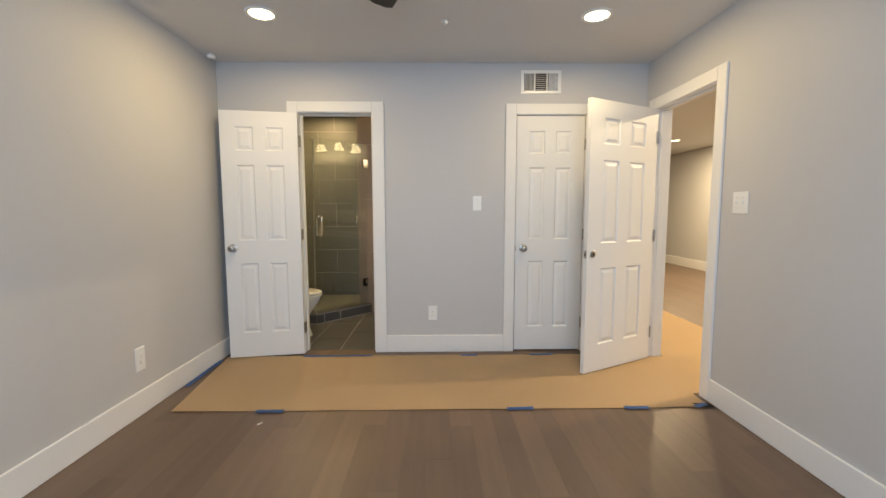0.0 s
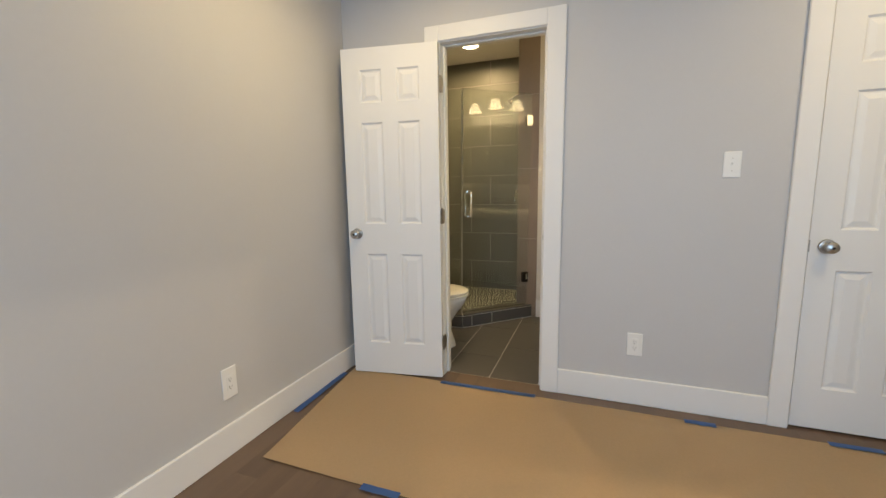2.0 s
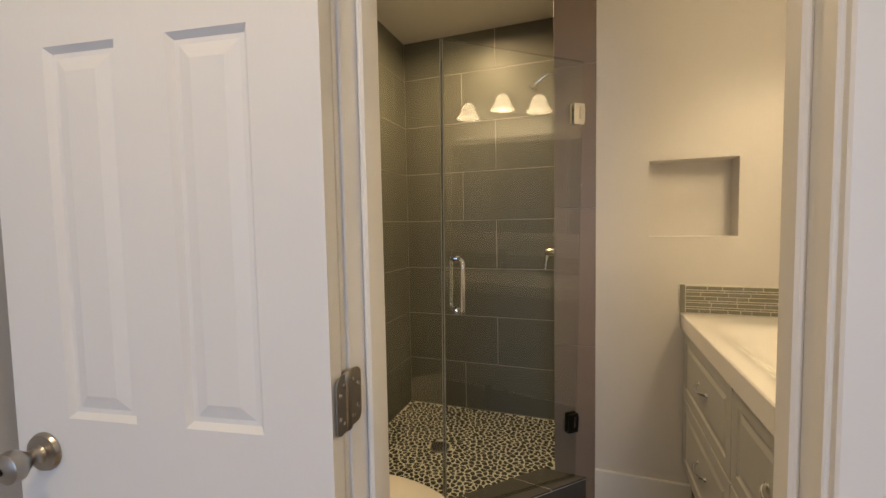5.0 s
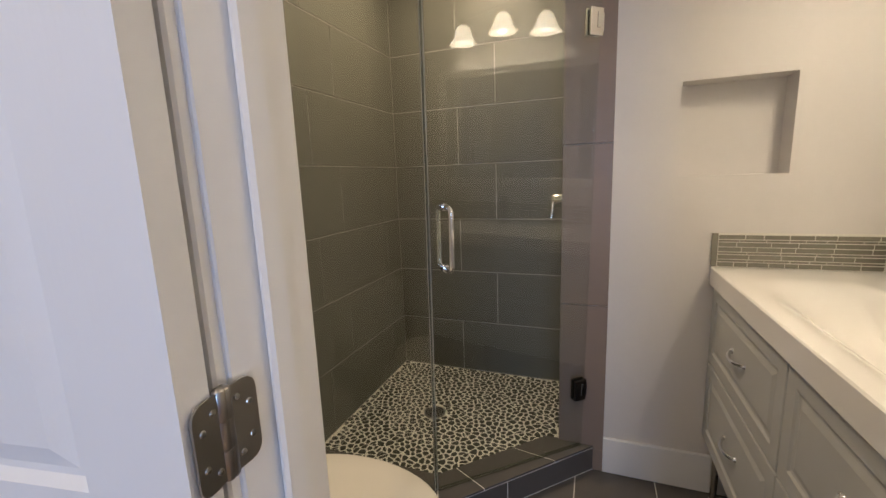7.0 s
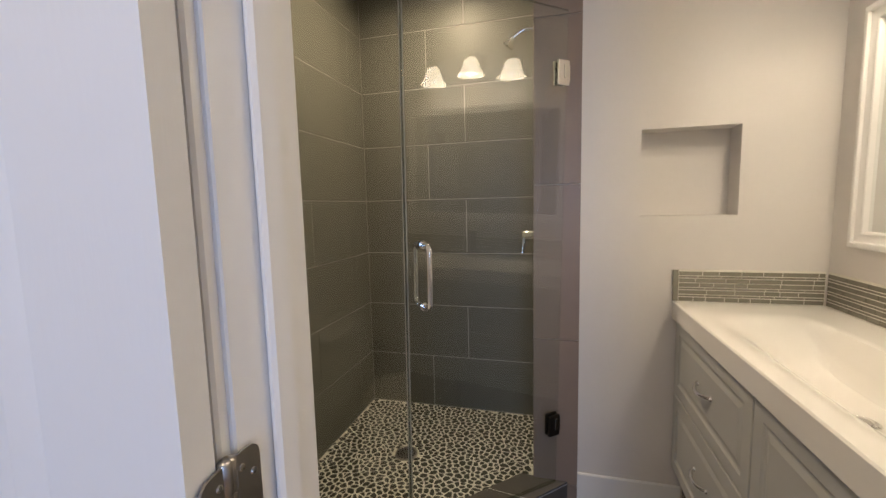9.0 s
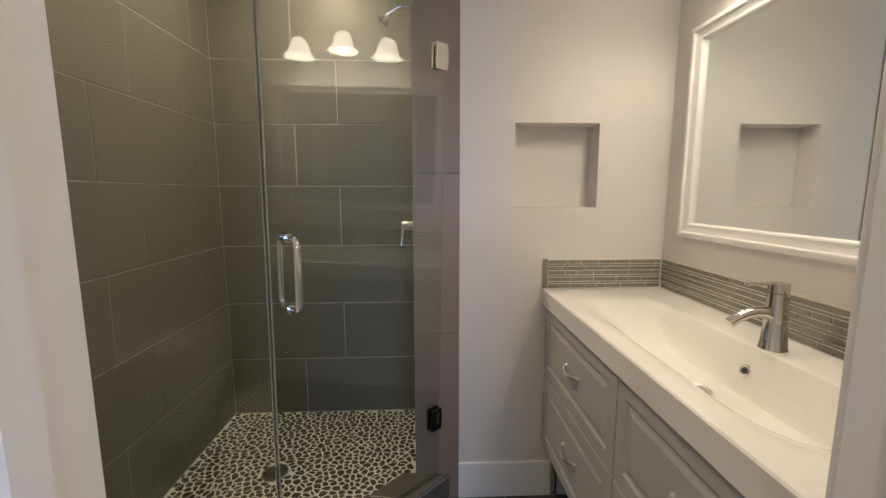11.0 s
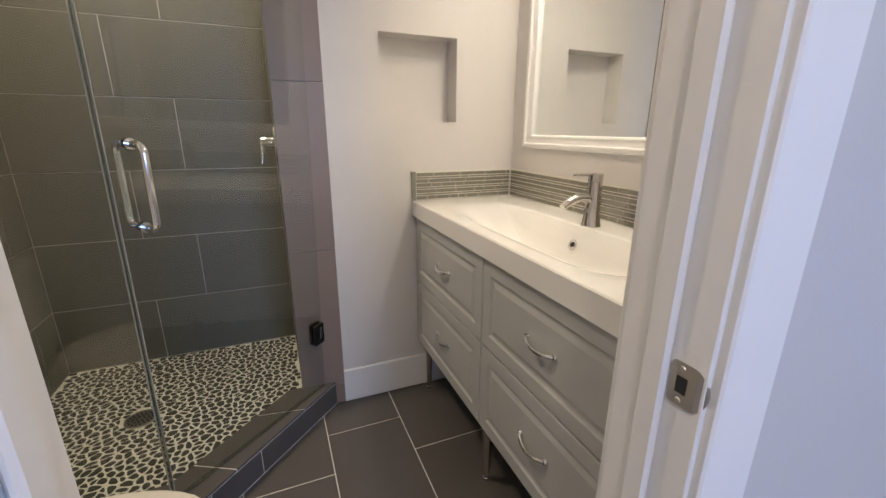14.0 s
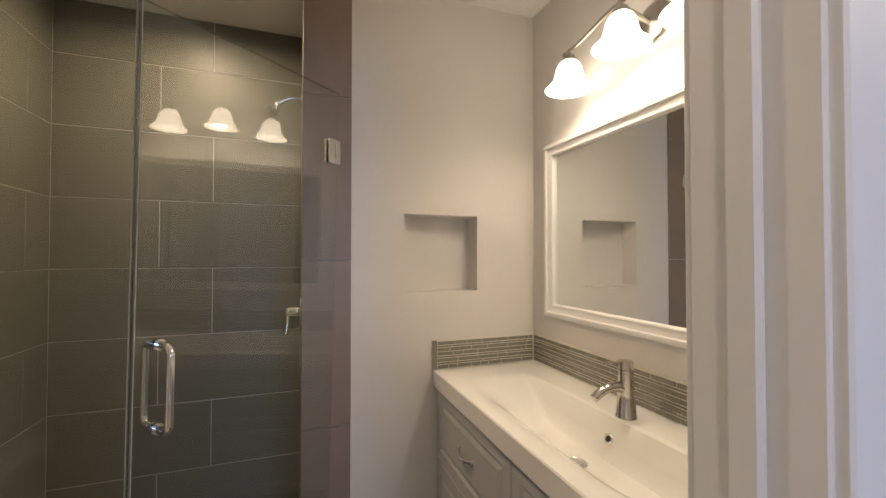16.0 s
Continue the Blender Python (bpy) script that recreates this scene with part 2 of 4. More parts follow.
structure("wall_left", boxes(((LEFT - 0.12, REAR - 0.12, 0), (LEFT, WALL, 2.62))), PAINT, "pale blue-grey painted bedroom wall", "wall")
structure("wall_rear", boxes(((LEFT, REAR - 0.12, 0), (-0.56, REAR, 2.62)), ((0.94, REAR - 0.12, 0), (RIGHT + 0.115, REAR, 2.62)),
                             ((-0.56, REAR - 0.12, 0), (0.94, REAR, 0.82)), ((-0.56, REAR - 0.12, 2.08), (0.94, REAR, 2.62))), PAINT, "pale grey painted wall with the window", "wall")
structure("wall_right", boxes(((RIGHT, REAR, 0), (RIGHT + 0.115, E0 - J, 2.62)), ((RIGHT, E1 + J, 0), (RIGHT + 0.115, 12.0, 2.62)),
                              ((RIGHT, E0 - J, EH + J), (RIGHT + 0.115, E1 + J, 2.62))), PAINT, "pale grey painted wall with an open doorway", "wall")
structure("wall_partition", boxes(((BATHL - 0.14, WALL, 0), (D0 - J, WALL + TH, 2.62)), ((D1 + J, WALL, 0), (C0 - J, WALL + TH, 2.62)),
                                  ((C1 + J, WALL, 0), (RIGHT, WALL + TH, 2.62)), ((D0 - J, WALL, DH + J), (D1 + J, WALL + TH, 2.62)),
                                  ((C0 - J, WALL, CH + J), (C1 + J, WALL + TH, 2.62))), PAINT, "pale blue-grey wall between bedroom and bathroom", "wall")
structure("wall_bath_left", boxes(((BATHL - 0.14, WALL + TH, 0), (BATHL - 0.012, BACK + 0.13, 2.62))), BATHPAINT, "warm off-white bathroom wall behind the toilet", "wall")
structure("wall_bath_back", boxes(((BATHL - 0.012, BACK + 0.012, 0), (BATHR + 0.12, BACK + 0.13, 2.62))), BATHPAINT, "wall behind the shower tiles", "wall")
structure("wall_bath_right", boxes(((BATHR, WALL + TH, 0), (BATHR + 0.115, BACK + 0.012, 2.62))), BATHPAINT, "warm off-white bathroom wall behind the vanity", "wall")
NX0, NX1, NZ0, NZ1, ND = -0.330, -0.001, 1.243, 1.568, 0.095
SX0 = -0.716
structure("wall_niche", boxes(((SX0, NICHE, 0), (NX0, BACK + 0.012, 2.62)), ((NX1, NICHE, 0), (BATHR, BACK + 0.012, 2.62)), ((NX0, NICHE, 0), (NX1, BACK + 0.012, NZ0)),
                              ((NX0, NICHE, NZ1), (NX1, BACK + 0.012, 2.62)), ((NX0, NICHE + ND, NZ0), (NX1, BACK + 0.012, NZ1))), BATHPAINT, "warm off-white wall with a square recessed niche", "wall")
structure("wall_closet", boxes(((BATHR + 0.115, 4.65, 0), (RIGHT, 4.75, 2.62))), PAINT, "plain closet back wall", "wall")
structure("wall_hall_far", boxes(((5.70, -0.6, 0), (5.82, 12.0, 2.62))), PAINT, "far wall of the next room in warm light", "wall")
structure("wall_hall_end", boxes(((RIGHT + 0.115, 12.0, 0), (5.82, 12.12, 2.62))), PAINT, "end wall of the next room", "wall")
structure("wall_hall_near", boxes(((RIGHT + 0.115, -0.72, 0), (5.82, -0.6, 2.62))), PAINT, "near wall of the next room", "wall")
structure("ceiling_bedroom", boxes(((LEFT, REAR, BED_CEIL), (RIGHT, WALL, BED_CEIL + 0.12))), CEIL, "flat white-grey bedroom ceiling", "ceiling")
structure("ceiling_bathroom", boxes(((BATHL - 0.012, WALL + TH, BATH_CEIL), (BATHR, BACK + 0.012, BATH_CEIL + 0.1))), BATHCEIL, "flat white bathroom ceiling", "ceiling")
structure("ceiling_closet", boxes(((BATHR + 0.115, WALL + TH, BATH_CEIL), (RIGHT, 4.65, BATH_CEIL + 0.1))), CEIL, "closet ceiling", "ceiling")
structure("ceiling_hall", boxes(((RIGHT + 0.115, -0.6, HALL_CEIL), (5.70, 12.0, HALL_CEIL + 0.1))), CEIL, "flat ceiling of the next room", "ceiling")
structure("ground", boxes(((-40, -40, -0.30), (40, 40, -0.20))), material("ground_soil", (0.12, 0.12, 0.09), 0.9, vary=0.3, grain=3), "plain ground outside", "ground")
FLOOR = structure("floor_bedroom", boxes(((LEFT - 0.12, REAR - 0.12, -0.2), (RIGHT + 0.115, 3.965, -0.012))), GAP, "brown-grey hardwood plank floor", "floor")
HALLFLOOR = structure("floor_hall", boxes(((RIGHT + 0.115, -0.7, -0.2), (5.8, 12.0, -0.012))), GAP, "brown hardwood floor of the next room", "floor")
CLOSETFLOOR = structure("floor_closet", boxes(((BATHR + 0.115, 3.965, -0.2), (RIGHT, 4.7, -0.001))), GAP, "closet floor", "floor")
BATHFLOOR = structure("floor_bathroom", boxes(((BATHL - 0.1, 3.965, -0.2), (BATHR + 0.1, 6.0, -0.0025))), FLOORGROUT, "dark grey porcelain tile floor with pale grout", "floor")


def board(name, lo, hi, label, mat=TRIM, bevel=0.004, category="trim"):
    return tagged(part(name, boxes((lo, hi), bevel=bevel), mat), label, category, kind="structure")


BH, BT = 0.150, 0.015
def baseboard(lo, hi):
    return board("baseboard", lo, hi, "white painted flat baseboard", category="baseboard")


CW, CT = 0.092, 0.017
baseboard((LEFT, REAR, 0), (LEFT + BT, WALL - 0.001, BH))
baseboard((LEFT + BT, WALL - BT, 0), (D0 - CW, WALL, BH))
baseboard((D1 + CW + 0.010, WALL - BT, 0), (C0 - CW, WALL, BH))
baseboard((C1 + CW, WALL - BT, 0), (RIGHT - BT, WALL, BH))
baseboard((RIGHT - BT, REAR, 0), (RIGHT, E0 - CW, BH))
baseboard((LEFT + BT, REAR, 0), (RIGHT - BT, REAR + BT, BH))
baseboard((-0.548, NICHE - BT, 0), (BATHR, NICHE, BH + 0.012))
baseboard((BATHR - BT, WALL + TH, 0), (BATHR, NICHE - BT, BH))
baseboard((5.70 - BT, -0.6, 0), (5.70, 12.0, 0.19))
baseboard((RIGHT + 0.115, E1 + CW, 0), (RIGHT + 0.115 + BT, 12.0, 0.15))
baseboard((BATHL - 0.012, WALL + TH, 0), (BATHL + 0.003, 4.80, BH))


def doorway_x(name, x0, x1, h, y, depth, stop_y, both=True, extra=0.0):
    """Casing, jambs and stops of a doorway in a wall along x, whose room face is at y."""
    d = thing(name, ((x0 + x1) / 2, y, 0), 0, "white painted flat door casing and jamb", "door frame", kind="structure")
    a, b = x0 - (x0 + x1) / 2, x1 - (x0 + x1) / 2
    for side, lo, hi in (("jamb", (a - J, -0.004, 0), (a, depth + 0.004, h)), ("jamb", (b, -0.004, 0), (b + J, depth + 0.004, h)), ("head_jamb", (a - J, -0.004, h), (b + J, depth + 0.004, h + J))):
        part(side, boxes((lo, hi), bevel=0.002), TRIM, d)
    for f0, f1 in ((-CT, -0.0005),) + (((depth + 0.0005, depth + CT),) if both else ()):
        part("casing", boxes(((a - CW, f0, 0), (a - 0.006, f1, h + CW)), bevel=0.003), TRIM, d)
        part("casing", boxes(((b + 0.006, f0, 0), (b + CW + extra, f1, h + CW)), bevel=0.003), TRIM, d)
        part("head_casing", boxes(((a - 0.006, f0 + 0.0008, h + 0.006), (b + 0.006, f1, h + CW)), bevel=0.003), TRIM, d)
    s0, s1 = stop_y
    part("door_stop", boxes(((a + 0.0005, s0, 0), (a + 0.012, s1, h)), bevel=0.004), TRIM, d)
    part("door_stop", boxes(((b - 0.012, s0, 0), (b - 0.0005, s1, h)), bevel=0.004), TRIM, d)
    part("door_stop", boxes(((a + 0.012, s0 + 0.0006, h - 0.012), (b - 0.012, s1, h - 0.0005)), bevel=0.004), TRIM, d)
    return d


bath_frame = doorway_x("door_1", D0, D1, DH, WALL, TH, (0.042, 0.076), extra=0.010)
closet_frame = doorway_x("door_2", C0, C1, CH, WALL, TH, (0.042, 0.078), False)
# the doorway to the hall lies in the wall along y
hall_frame = thing("door_3", (RIGHT, (E0 + E1) / 2, 0), 0, "white painted casing of the open hall doorway", "door frame", kind="structure")
ea, eb = E0 - (E0 + E1) / 2, E1 - (E0 + E1) / 2
for nm, lo, hi in (("jamb", (-0.004, ea - J, 0), (0.119, ea, EH)), ("jamb", (-0.004, eb, 0), (0.119, eb + J, EH)), ("head_jamb", (-0.004, ea - J, EH), (0.119, eb + J, EH + J)),
                   ("casing", (-CT, ea - CW, 0), (-0.0005, ea - 0.006, EH + CW)), ("casing", (-CT, eb + 0.006, 0), (-0.0005, eb + CW, EH + CW)),
                   ("head_casing", (-CT + 0.0008, ea - 0.006, EH + 0.006), (-0.0005, eb + 0.006, EH + CW)),
                   ("casing", (0.1155, ea - CW, 0), (0.132, ea - 0.006, EH + CW)), ("casing", (0.1155, eb + 0.006, 0), (0.132, eb + CW, EH + CW)),
                   ("head_casing", (0.1155, ea - 0.006, EH + 0.006), (0.1312, eb + 0.006, EH + CW)),
                   ("door_stop", (0.040, ea + 0.0005, 0), (0.078, ea + 0.012, EH)), ("door_stop", (0.040, eb - 0.012, 0), (0.078, eb - 0.0005, EH)),
                   ("door_stop", (0.0406, ea + 0.012, EH - 0.012), (0.078, eb - 0.012, EH - 0.0005))):
    part(nm, boxes((lo, hi), bevel=0.003), TRIM, hall_frame)


# ---- six-panel doors ----
def door_slab(w, h, thick):
    """A moulded six-panel leaf: x from 0 to w, z from 0 to h, y from 0 to thick."""
    bm = bmesh.new()
    s, m = 0.19 * w, 0.155 * w
    p = (w - 2 * s - m) / 2
    xs = [0, s, s + p, s + p + m, w - s, w]
    k = h / 2.03
    zs = [v * k for v in (0, 0.208, 0.795, 0.985, 1.600, 1.715, 1.905)] + [h]
    for y, sgn in ((0.0, 1), (thick, -1)):
        def quad(*cs):
            f = bm.faces.new([bm.verts.new((cx, y + sgn * dy, cz)) for cx, dy, cz in cs])
            return f
        for i in range(5):
            for j in range(7):
                x0, x1, z0, z1 = xs[i], xs[i + 1], zs[j], zs[j + 1]
                if i in (1, 3) and j in (1, 3, 5):
                    rings = [(0, 0), (0.009, 0.0085), (0.017, 0.0085), (0.040, 0.002)]
                    for (i0, d0), (i1, d1) in zip(rings, rings[1:]):
                        o = [(x0 + i0, d0, z0 + i0), (x1 - i0, d0, z0 + i0), (x1 - i0, d0, z1 - i0), (x0 + i0, d0, z1 - i0)]
                        n = [(x0 + i1, d1, z0 + i1), (x1 - i1, d1, z0 + i1), (x1 - i1, d1, z1 - i1), (x0 + i1, d1, z1 - i1)]
                        for q in range(4):
                            quad(o[q], o[(q + 1) % 4], n[(q + 1) % 4], n[q])
                    i1, d1 = rings[-1]
                    quad((x0 + i1, d1, z0 + i1), (x1 - i1, d1, z0 + i1), (x1 - i1, d1, z1 - i1), (x0 + i1, d1, z1 - i1))
                else:
                    quad((x0, 0, z0), (x1, 0, z0), (x1, 0, z1), (x0, 0, z1))
    for a, b in (((0, 0), (w, 0)), ((w, 0), (w, h)), ((w, h), (0, h)), ((0, h), (0, 0))):
        bm.faces.new([bm.verts.new(c) for c in ((a[0], 0, a[1]), (b[0], 0, b[1]), (b[0], thick, b[1]), (a[0], thick, a[1]))])
    bmesh.ops.remove_doubles(bm, verts=bm.verts, dist=0.0001)
    bmesh.ops.recalc_face_normals(bm, faces=bm.faces)
    return bm


KNOB = [(0.0, 0.0), (0.033, 0.0), (0.034, 0.003), (0.031, 0.008), (0.016, 0.011), (0.0125, 0.016), (0.0125, 0.026), (0.018, 0.033), (0.026, 0.042), (0.0275, 0.050), (0.025, 0.058), (0.017, 0.063), (0.0, 0.065)]


def knob_pair(leaf, x, z, thick, label="satin nickel round door knob"):
    for place, axis in (((x, 0, z), "-y"), ((x, thick, z), "y")):
        k = part("door_knob", turned(KNOB, place, axis, 28, cap=False), NICKEL, leaf, label, smooth=True)
        side = -1 if axis == "-y" else 1
        part("knob_button", turned([(0.0, 0.0), (0.006, 0.0), (0.006, 0.002), (0.0, 0.002)], (x, place[1] + side * 0.0645, z), axis, 12, cap=False), BRONZE, k)


def hinge(parent, x, y, z, dirs, h=0.09):
    """A butt hinge: barrel at (x, y), two rounded leaves along the given directions."""
    b = part("hinge", turned([(0.0, -h / 2 - 0.004), (0.005, -h / 2 - 0.002), (0.0065, -h / 2), (0.0065, -h / 6), (0.006, -h / 6), (0.0065, -h / 6 + 0.001), (0.0065, h / 6), (0.006, h / 6), (0.0065, h / 6 + 0.001), (0.0065, h / 2), (0.005, h / 2 + 0.002), (0.0, h / 2 + 0.004)], (x, y, z), "z", 14, cap=False), NICKEL, parent, "satin nickel butt hinge", smooth=True)
    for ux, uy, nx, ny in dirs:
        bm = bmesh.new()
        w, r = 0.036, 0.014
        out = [(0, -h / 2), (w - r, -h / 2)] + [(w - r + r * math.sin(radians(a)), -h / 2 + r - r * math.cos(radians(a))) for a in (22, 45, 68, 90)]
        out += [(q, -s) for q, s in reversed(out[1:])] + [(0, h / 2)]
        out = [o for i, o in enumerate(out) if i == 0 or o != out[i - 1]]
        lo = [bm.verts.new((x + ux * q, y + uy * q, z + s)) for q, s in out]
        hi = [bm.verts.new((x + ux * q + nx * 0.0025, y + uy * q + ny * 0.0025, z + s)) for q, s in out]
        bm.faces.new(lo), bm.faces.new(hi)
        for k in range(len(out)):
            bm.faces.new((lo[k], lo[(k + 1) % len(out)], hi[(k + 1) % len(out)], hi[k]))
        bmesh.ops.recalc_face_normals(bm, faces=bm.faces)
        part("hinge_leaf", bm, NICKEL, b)
        for q, s in ((0.012, -0.03), (0.026, -0.018), (0.026, 0.018), (0.012, 0.03)):
            c = Vector((x + ux * q + nx * 0.0025, y + uy * q + ny * 0.0025, z + s))
            tilt = Vector((nx, ny, 0)).to_track_quat("Z", "Y").to_matrix().to_4x4()
            sb = turned([(0.0, 0.0), (0.0038, 0.0), (0.0030, 0.0012), (0.0, 0.0014)], (0, 0, 0), "z", 10, cap=False)
            sb.transform(Matrix.Translation(c) @ tilt)
            part("screw", sb, STEEL, b)


def leaf_door(place, turn, w, h, knob_x, label, hinge_side=None):
    leaf = thing("panel_door", place, turn, label, "door")
    part("slab", door_slab(w, h, 0.035), DOORPAINT, leaf)
    return leaf


# bathroom door, swung right back against the partition; local x runs from the hinge to the free edge
HX, HY = D0 + 0.002, WALL - 0.030
T1 = 180 + 9.0
bath_door = leaf_door((HX, HY, 0.012), T1, 0.594, 2.022, 0, "white six-panel door swung open against the wall")
knob_pair(bath_door, 0.594 - 0.060, 0.92, 0.035)
part("latch_plate", boxes(((0.5935, 0.006, 0.892), (0.5952, 0.029, 0.948)), bevel=0.0006), NICKEL, bath_door)
for hz in (0.22, 1.025, 1.80):
    hinge(bath_door, -0.004, -0.006, hz, ((0.0, 1.0, -1.0, 0.0),))
    hinge(bath_frame, D0 - (D0 + D1) / 2 + 0.0045, -0.018, hz + 0.012, ((0.0, 1.0, 1.0, 0.0),))
# strike plate on the other jamb
sx = D1 - (D0 + D1) / 2
bm = bmesh.new()
out = [(0.050 - 0.006 * (1 - math.cos(radians(a))), 0.8925 + 0.006 * (1 - math.sin(radians(a)))) for a in (0, 30, 60, 90)]
out = out + [(0.016, 0.8925)] + [(0.016 - 0.024 * math.sin(math.pi * k / 10), 0.8925 + 0.0285 * (1 - math.cos(math.pi * k / 10))) for k in range(1, 10)] + [(0.016, 0.9495)] + [(y, 1.842 - z) for y, z in reversed(out)]
out = [(y * 0.82, z) for y, z in out]
lo = [bm.verts.new((sx - 0.0022 + max(0, 0.010 - y) * 0.25, y, z)) for y, z in out]
hi = [bm.verts.new((sx + 0.0004 + max(0, 0.010 - y) * 0.25, y, z)) for y, z in out]
bm.faces.new(lo), bm.faces.new(hi)
for k in range(len(out)):
    bm.faces.new((lo[k], lo[(k + 1) % len(out)], hi[(k + 1) % len(out)], hi[k]))
bmesh.ops.recalc_face_normals(bm, faces=bm.faces)
strike = part("strike_plate", bm, NICKEL, bath_frame, "satin nickel strike plate")
part("strike_hole", boxes(((sx - 0.0027, 0.018, 0.910), (sx - 0.0020, 0.032, 0.932)), bevel=0.0002), SLOT, strike)
for z in (0.900, 0.942):
    part("screw", turned([(0, 0), (0.004, 0), (0.003, 0.0012), (0, 0.0014)], (sx - 0.002, 0.026, z), "-x", 10, cap=False), STEEL, strike)

# closet door, shut
closet_door = leaf_door((C0 + 0.005, WALL + 0.006, 0.012), 0, C1 - C0 - 0.010, CH - 0.016, 0, "white six-panel closet door standing shut")
knob_pair(closet_door, 0.066, 0.90, 0.035)
for hz in (0.25, 1.02, 1.78):
    hinge(closet_door, C1 - C0 - 0.004, -0.005, hz, ())
part("latch_plate", boxes(((-0.002, -0.0015, 0.872), (0.004, 0.004, 0.928)), bevel=0.0006), NICKEL, closet_door)

# hall door, standing half open into the bedroom
HDX, HDY = RIGHT - 0.024, E1 - 0.012
T3 = math.degrees(math.atan2(3.394 - HDY, 1.298 - HDX))
hall_door = leaf_door((HDX, HDY, 0.012), T3, 0.745, 2.018, 0, "white six-panel door standing open into the bedroom")
part("door_rose", turned([(0, 0), (0.024, 0), (0.025, 0.004), (0.021, 0.007), (0.0, 0.0075)], (0.745 - 0.058, 0.035, 0.90), "y", 26, cap=False), NICKEL, hall_door, "nickel rose with its knob off")
part("latch_hole", turned([(0, 0), (0.011, 0), (0.011, 0.0009), (0, 0.0009)], (0.745 - 0.058, 0.0421, 0.90), "y", 16, cap=False), SLOT, hall_door)
part("latch_plate", boxes(((0.7445, 0.005, 0.872), (0.7465, 0.030, 0.928)), bevel=0.0006), NICKEL, hall_door)
part("latch_bolt", boxes(((0.7465, 0.012, 0.892), (0.752, 0.023, 0.908)), bevel=0.002), SLOT, hall_door)
for hz in (0.22, 1.02, 1.80):
    hinge(hall_door, -0.003, 0.041, hz, ())

# ---- bedroom fittings ----
def wall_plate(name, place, turn, w, h, label, kind, category):
    """A plate in its own x-z plane that faces its -y."""
    t = thing(name, place, turn, label, category)
    part("plate", boxes(((-w / 2, -0.0065, -h / 2), (w / 2, 0, h / 2)), bevel=0.003), PLASTIC, t)
    if kind == "outlet":
        f = part("receptacle", boxes(((-0.0165, -0.009, -0.034), (0.0165, -0.006, 0.034)), bevel=0.0012), PLASTIC, t)
        for dz in (-0.018, 0.018):
            part("slot", boxes(((-0.0075, -0.0094, dz - 0.004), (-0.0055, -0.0088, dz + 0.005))), SLOT, f)
            part("slot", boxes(((0.0055, -0.0094, dz - 0.003), (0.0075, -0.0088, dz + 0.004))), SLOT, f)
            part("slot", turned([(0, 0), (0.0025, 0), (0.0025, 0.0005), (0, 0.0005)], (0, -0.009, dz - 0.010), "-y", 10, cap=False), SLOT, f)
    else:
        for dx in ((0,) if kind == "one" else (-0.023, 0.023)):
            s = part("switch_slot", boxes(((dx - 0.006, -0.0078, -0.013), (dx + 0.006, -0.006, 0.013)), bevel=0.0006), PLASTIC, t)
            part("toggle", boxes(((dx - 0.0035, -0.018, 0.000), (dx + 0.0035, -0.007, 0.009)), bevel=0.0012), PLASTIC, s)
            for z in (-0.030, 0.030):
                part("screw", turned([(0, 0), (0.0028, 0), (0.0022, 0.001), (0, 0.0011)], (dx, -0.0065, z), "-y", 8, cap=False), STEEL, t)
    return t


wall_plate("light_switch", (0.557, WALL, 1.297), 0, 0.074, 0.124, "white single toggle light switch on the wall", "one", "light switch")
wall_plate("wall_outlet", (0.176, WALL, 0.345), 0, 0.078, 0.128, "white duplex outlet low on the partition wall", "outlet", "outlet")
wall_plate("wall_outlet", (LEFT, 2.85, 0.340), 90, 0.080, 0.145, "white duplex outlet low on the side wall", "outlet", "outlet")
wall_plate("light_switch", (RIGHT, 2.772, 1.276), -90, 0.122, 0.128, "white double toggle light switch beside the doorway", "two", "light switch")

# air vent over the closet
vent = thing("air_vent", (1.083, WALL, 2.298), 0, "white metal air register with three louvre banks", "air vent")
VW, VH = 0.335, 0.187
part("frame", boxes(((-VW / 2, -0.010, -VH / 2), (VW / 2, 0, -VH / 2 + 0.024)), ((-VW / 2, -0.010, VH / 2 - 0.024), (VW / 2, 0, VH / 2)),
                    ((-VW / 2, -0.0098, -VH / 2 + 0.024), (-VW / 2 + 0.028, 0, VH / 2 - 0.024)), ((VW / 2 - 0.028, -0.0098, -VH / 2 + 0.024), (VW / 2, 0, VH / 2 - 0.024)),
                    ((-0.056, -0.009, -VH / 2 + 0.024), (-0.046, 0, VH / 2 - 0.024)), ((0.046, -0.009, -VH / 2 + 0.024), (0.056, 0, VH / 2 - 0.024)), bevel=0.001), PLASTIC, vent)
part("backing", boxes(((-VW / 2 + 0.02, -0.002, -VH / 2 + 0.02), (VW / 2 - 0.02, -0.0006, VH / 2 - 0.02))), SLOT, vent)
for k in range(8):
    for x0 in (-VW / 2 + 0.032, 0.060):
        bm = boxes(((-0.001, -0.006, -VH / 2 + 0.025), (0.001, 0.002, VH / 2 - 0.025)))
        bm.transform(Matrix.Translation((x0 + 0.006 + k * 0.0105, -0.004, 0)) @ pose(0, 0, 0, 0, 0, 38 if x0 > 0 else -38))
        part("slat", bm, PLASTIC, vent)
for k in range(8):
    bm = boxes(((-0.045, -0.005, -0.001), (0.045, 0.002, 0.001)))
    bm.transform(Matrix.Translation((0, -0.004, -VH / 2 + 0.034 + k * 0.0165)) @ pose(0, 0, 0, 30))
    part("slat", bm, PLASTIC, vent)


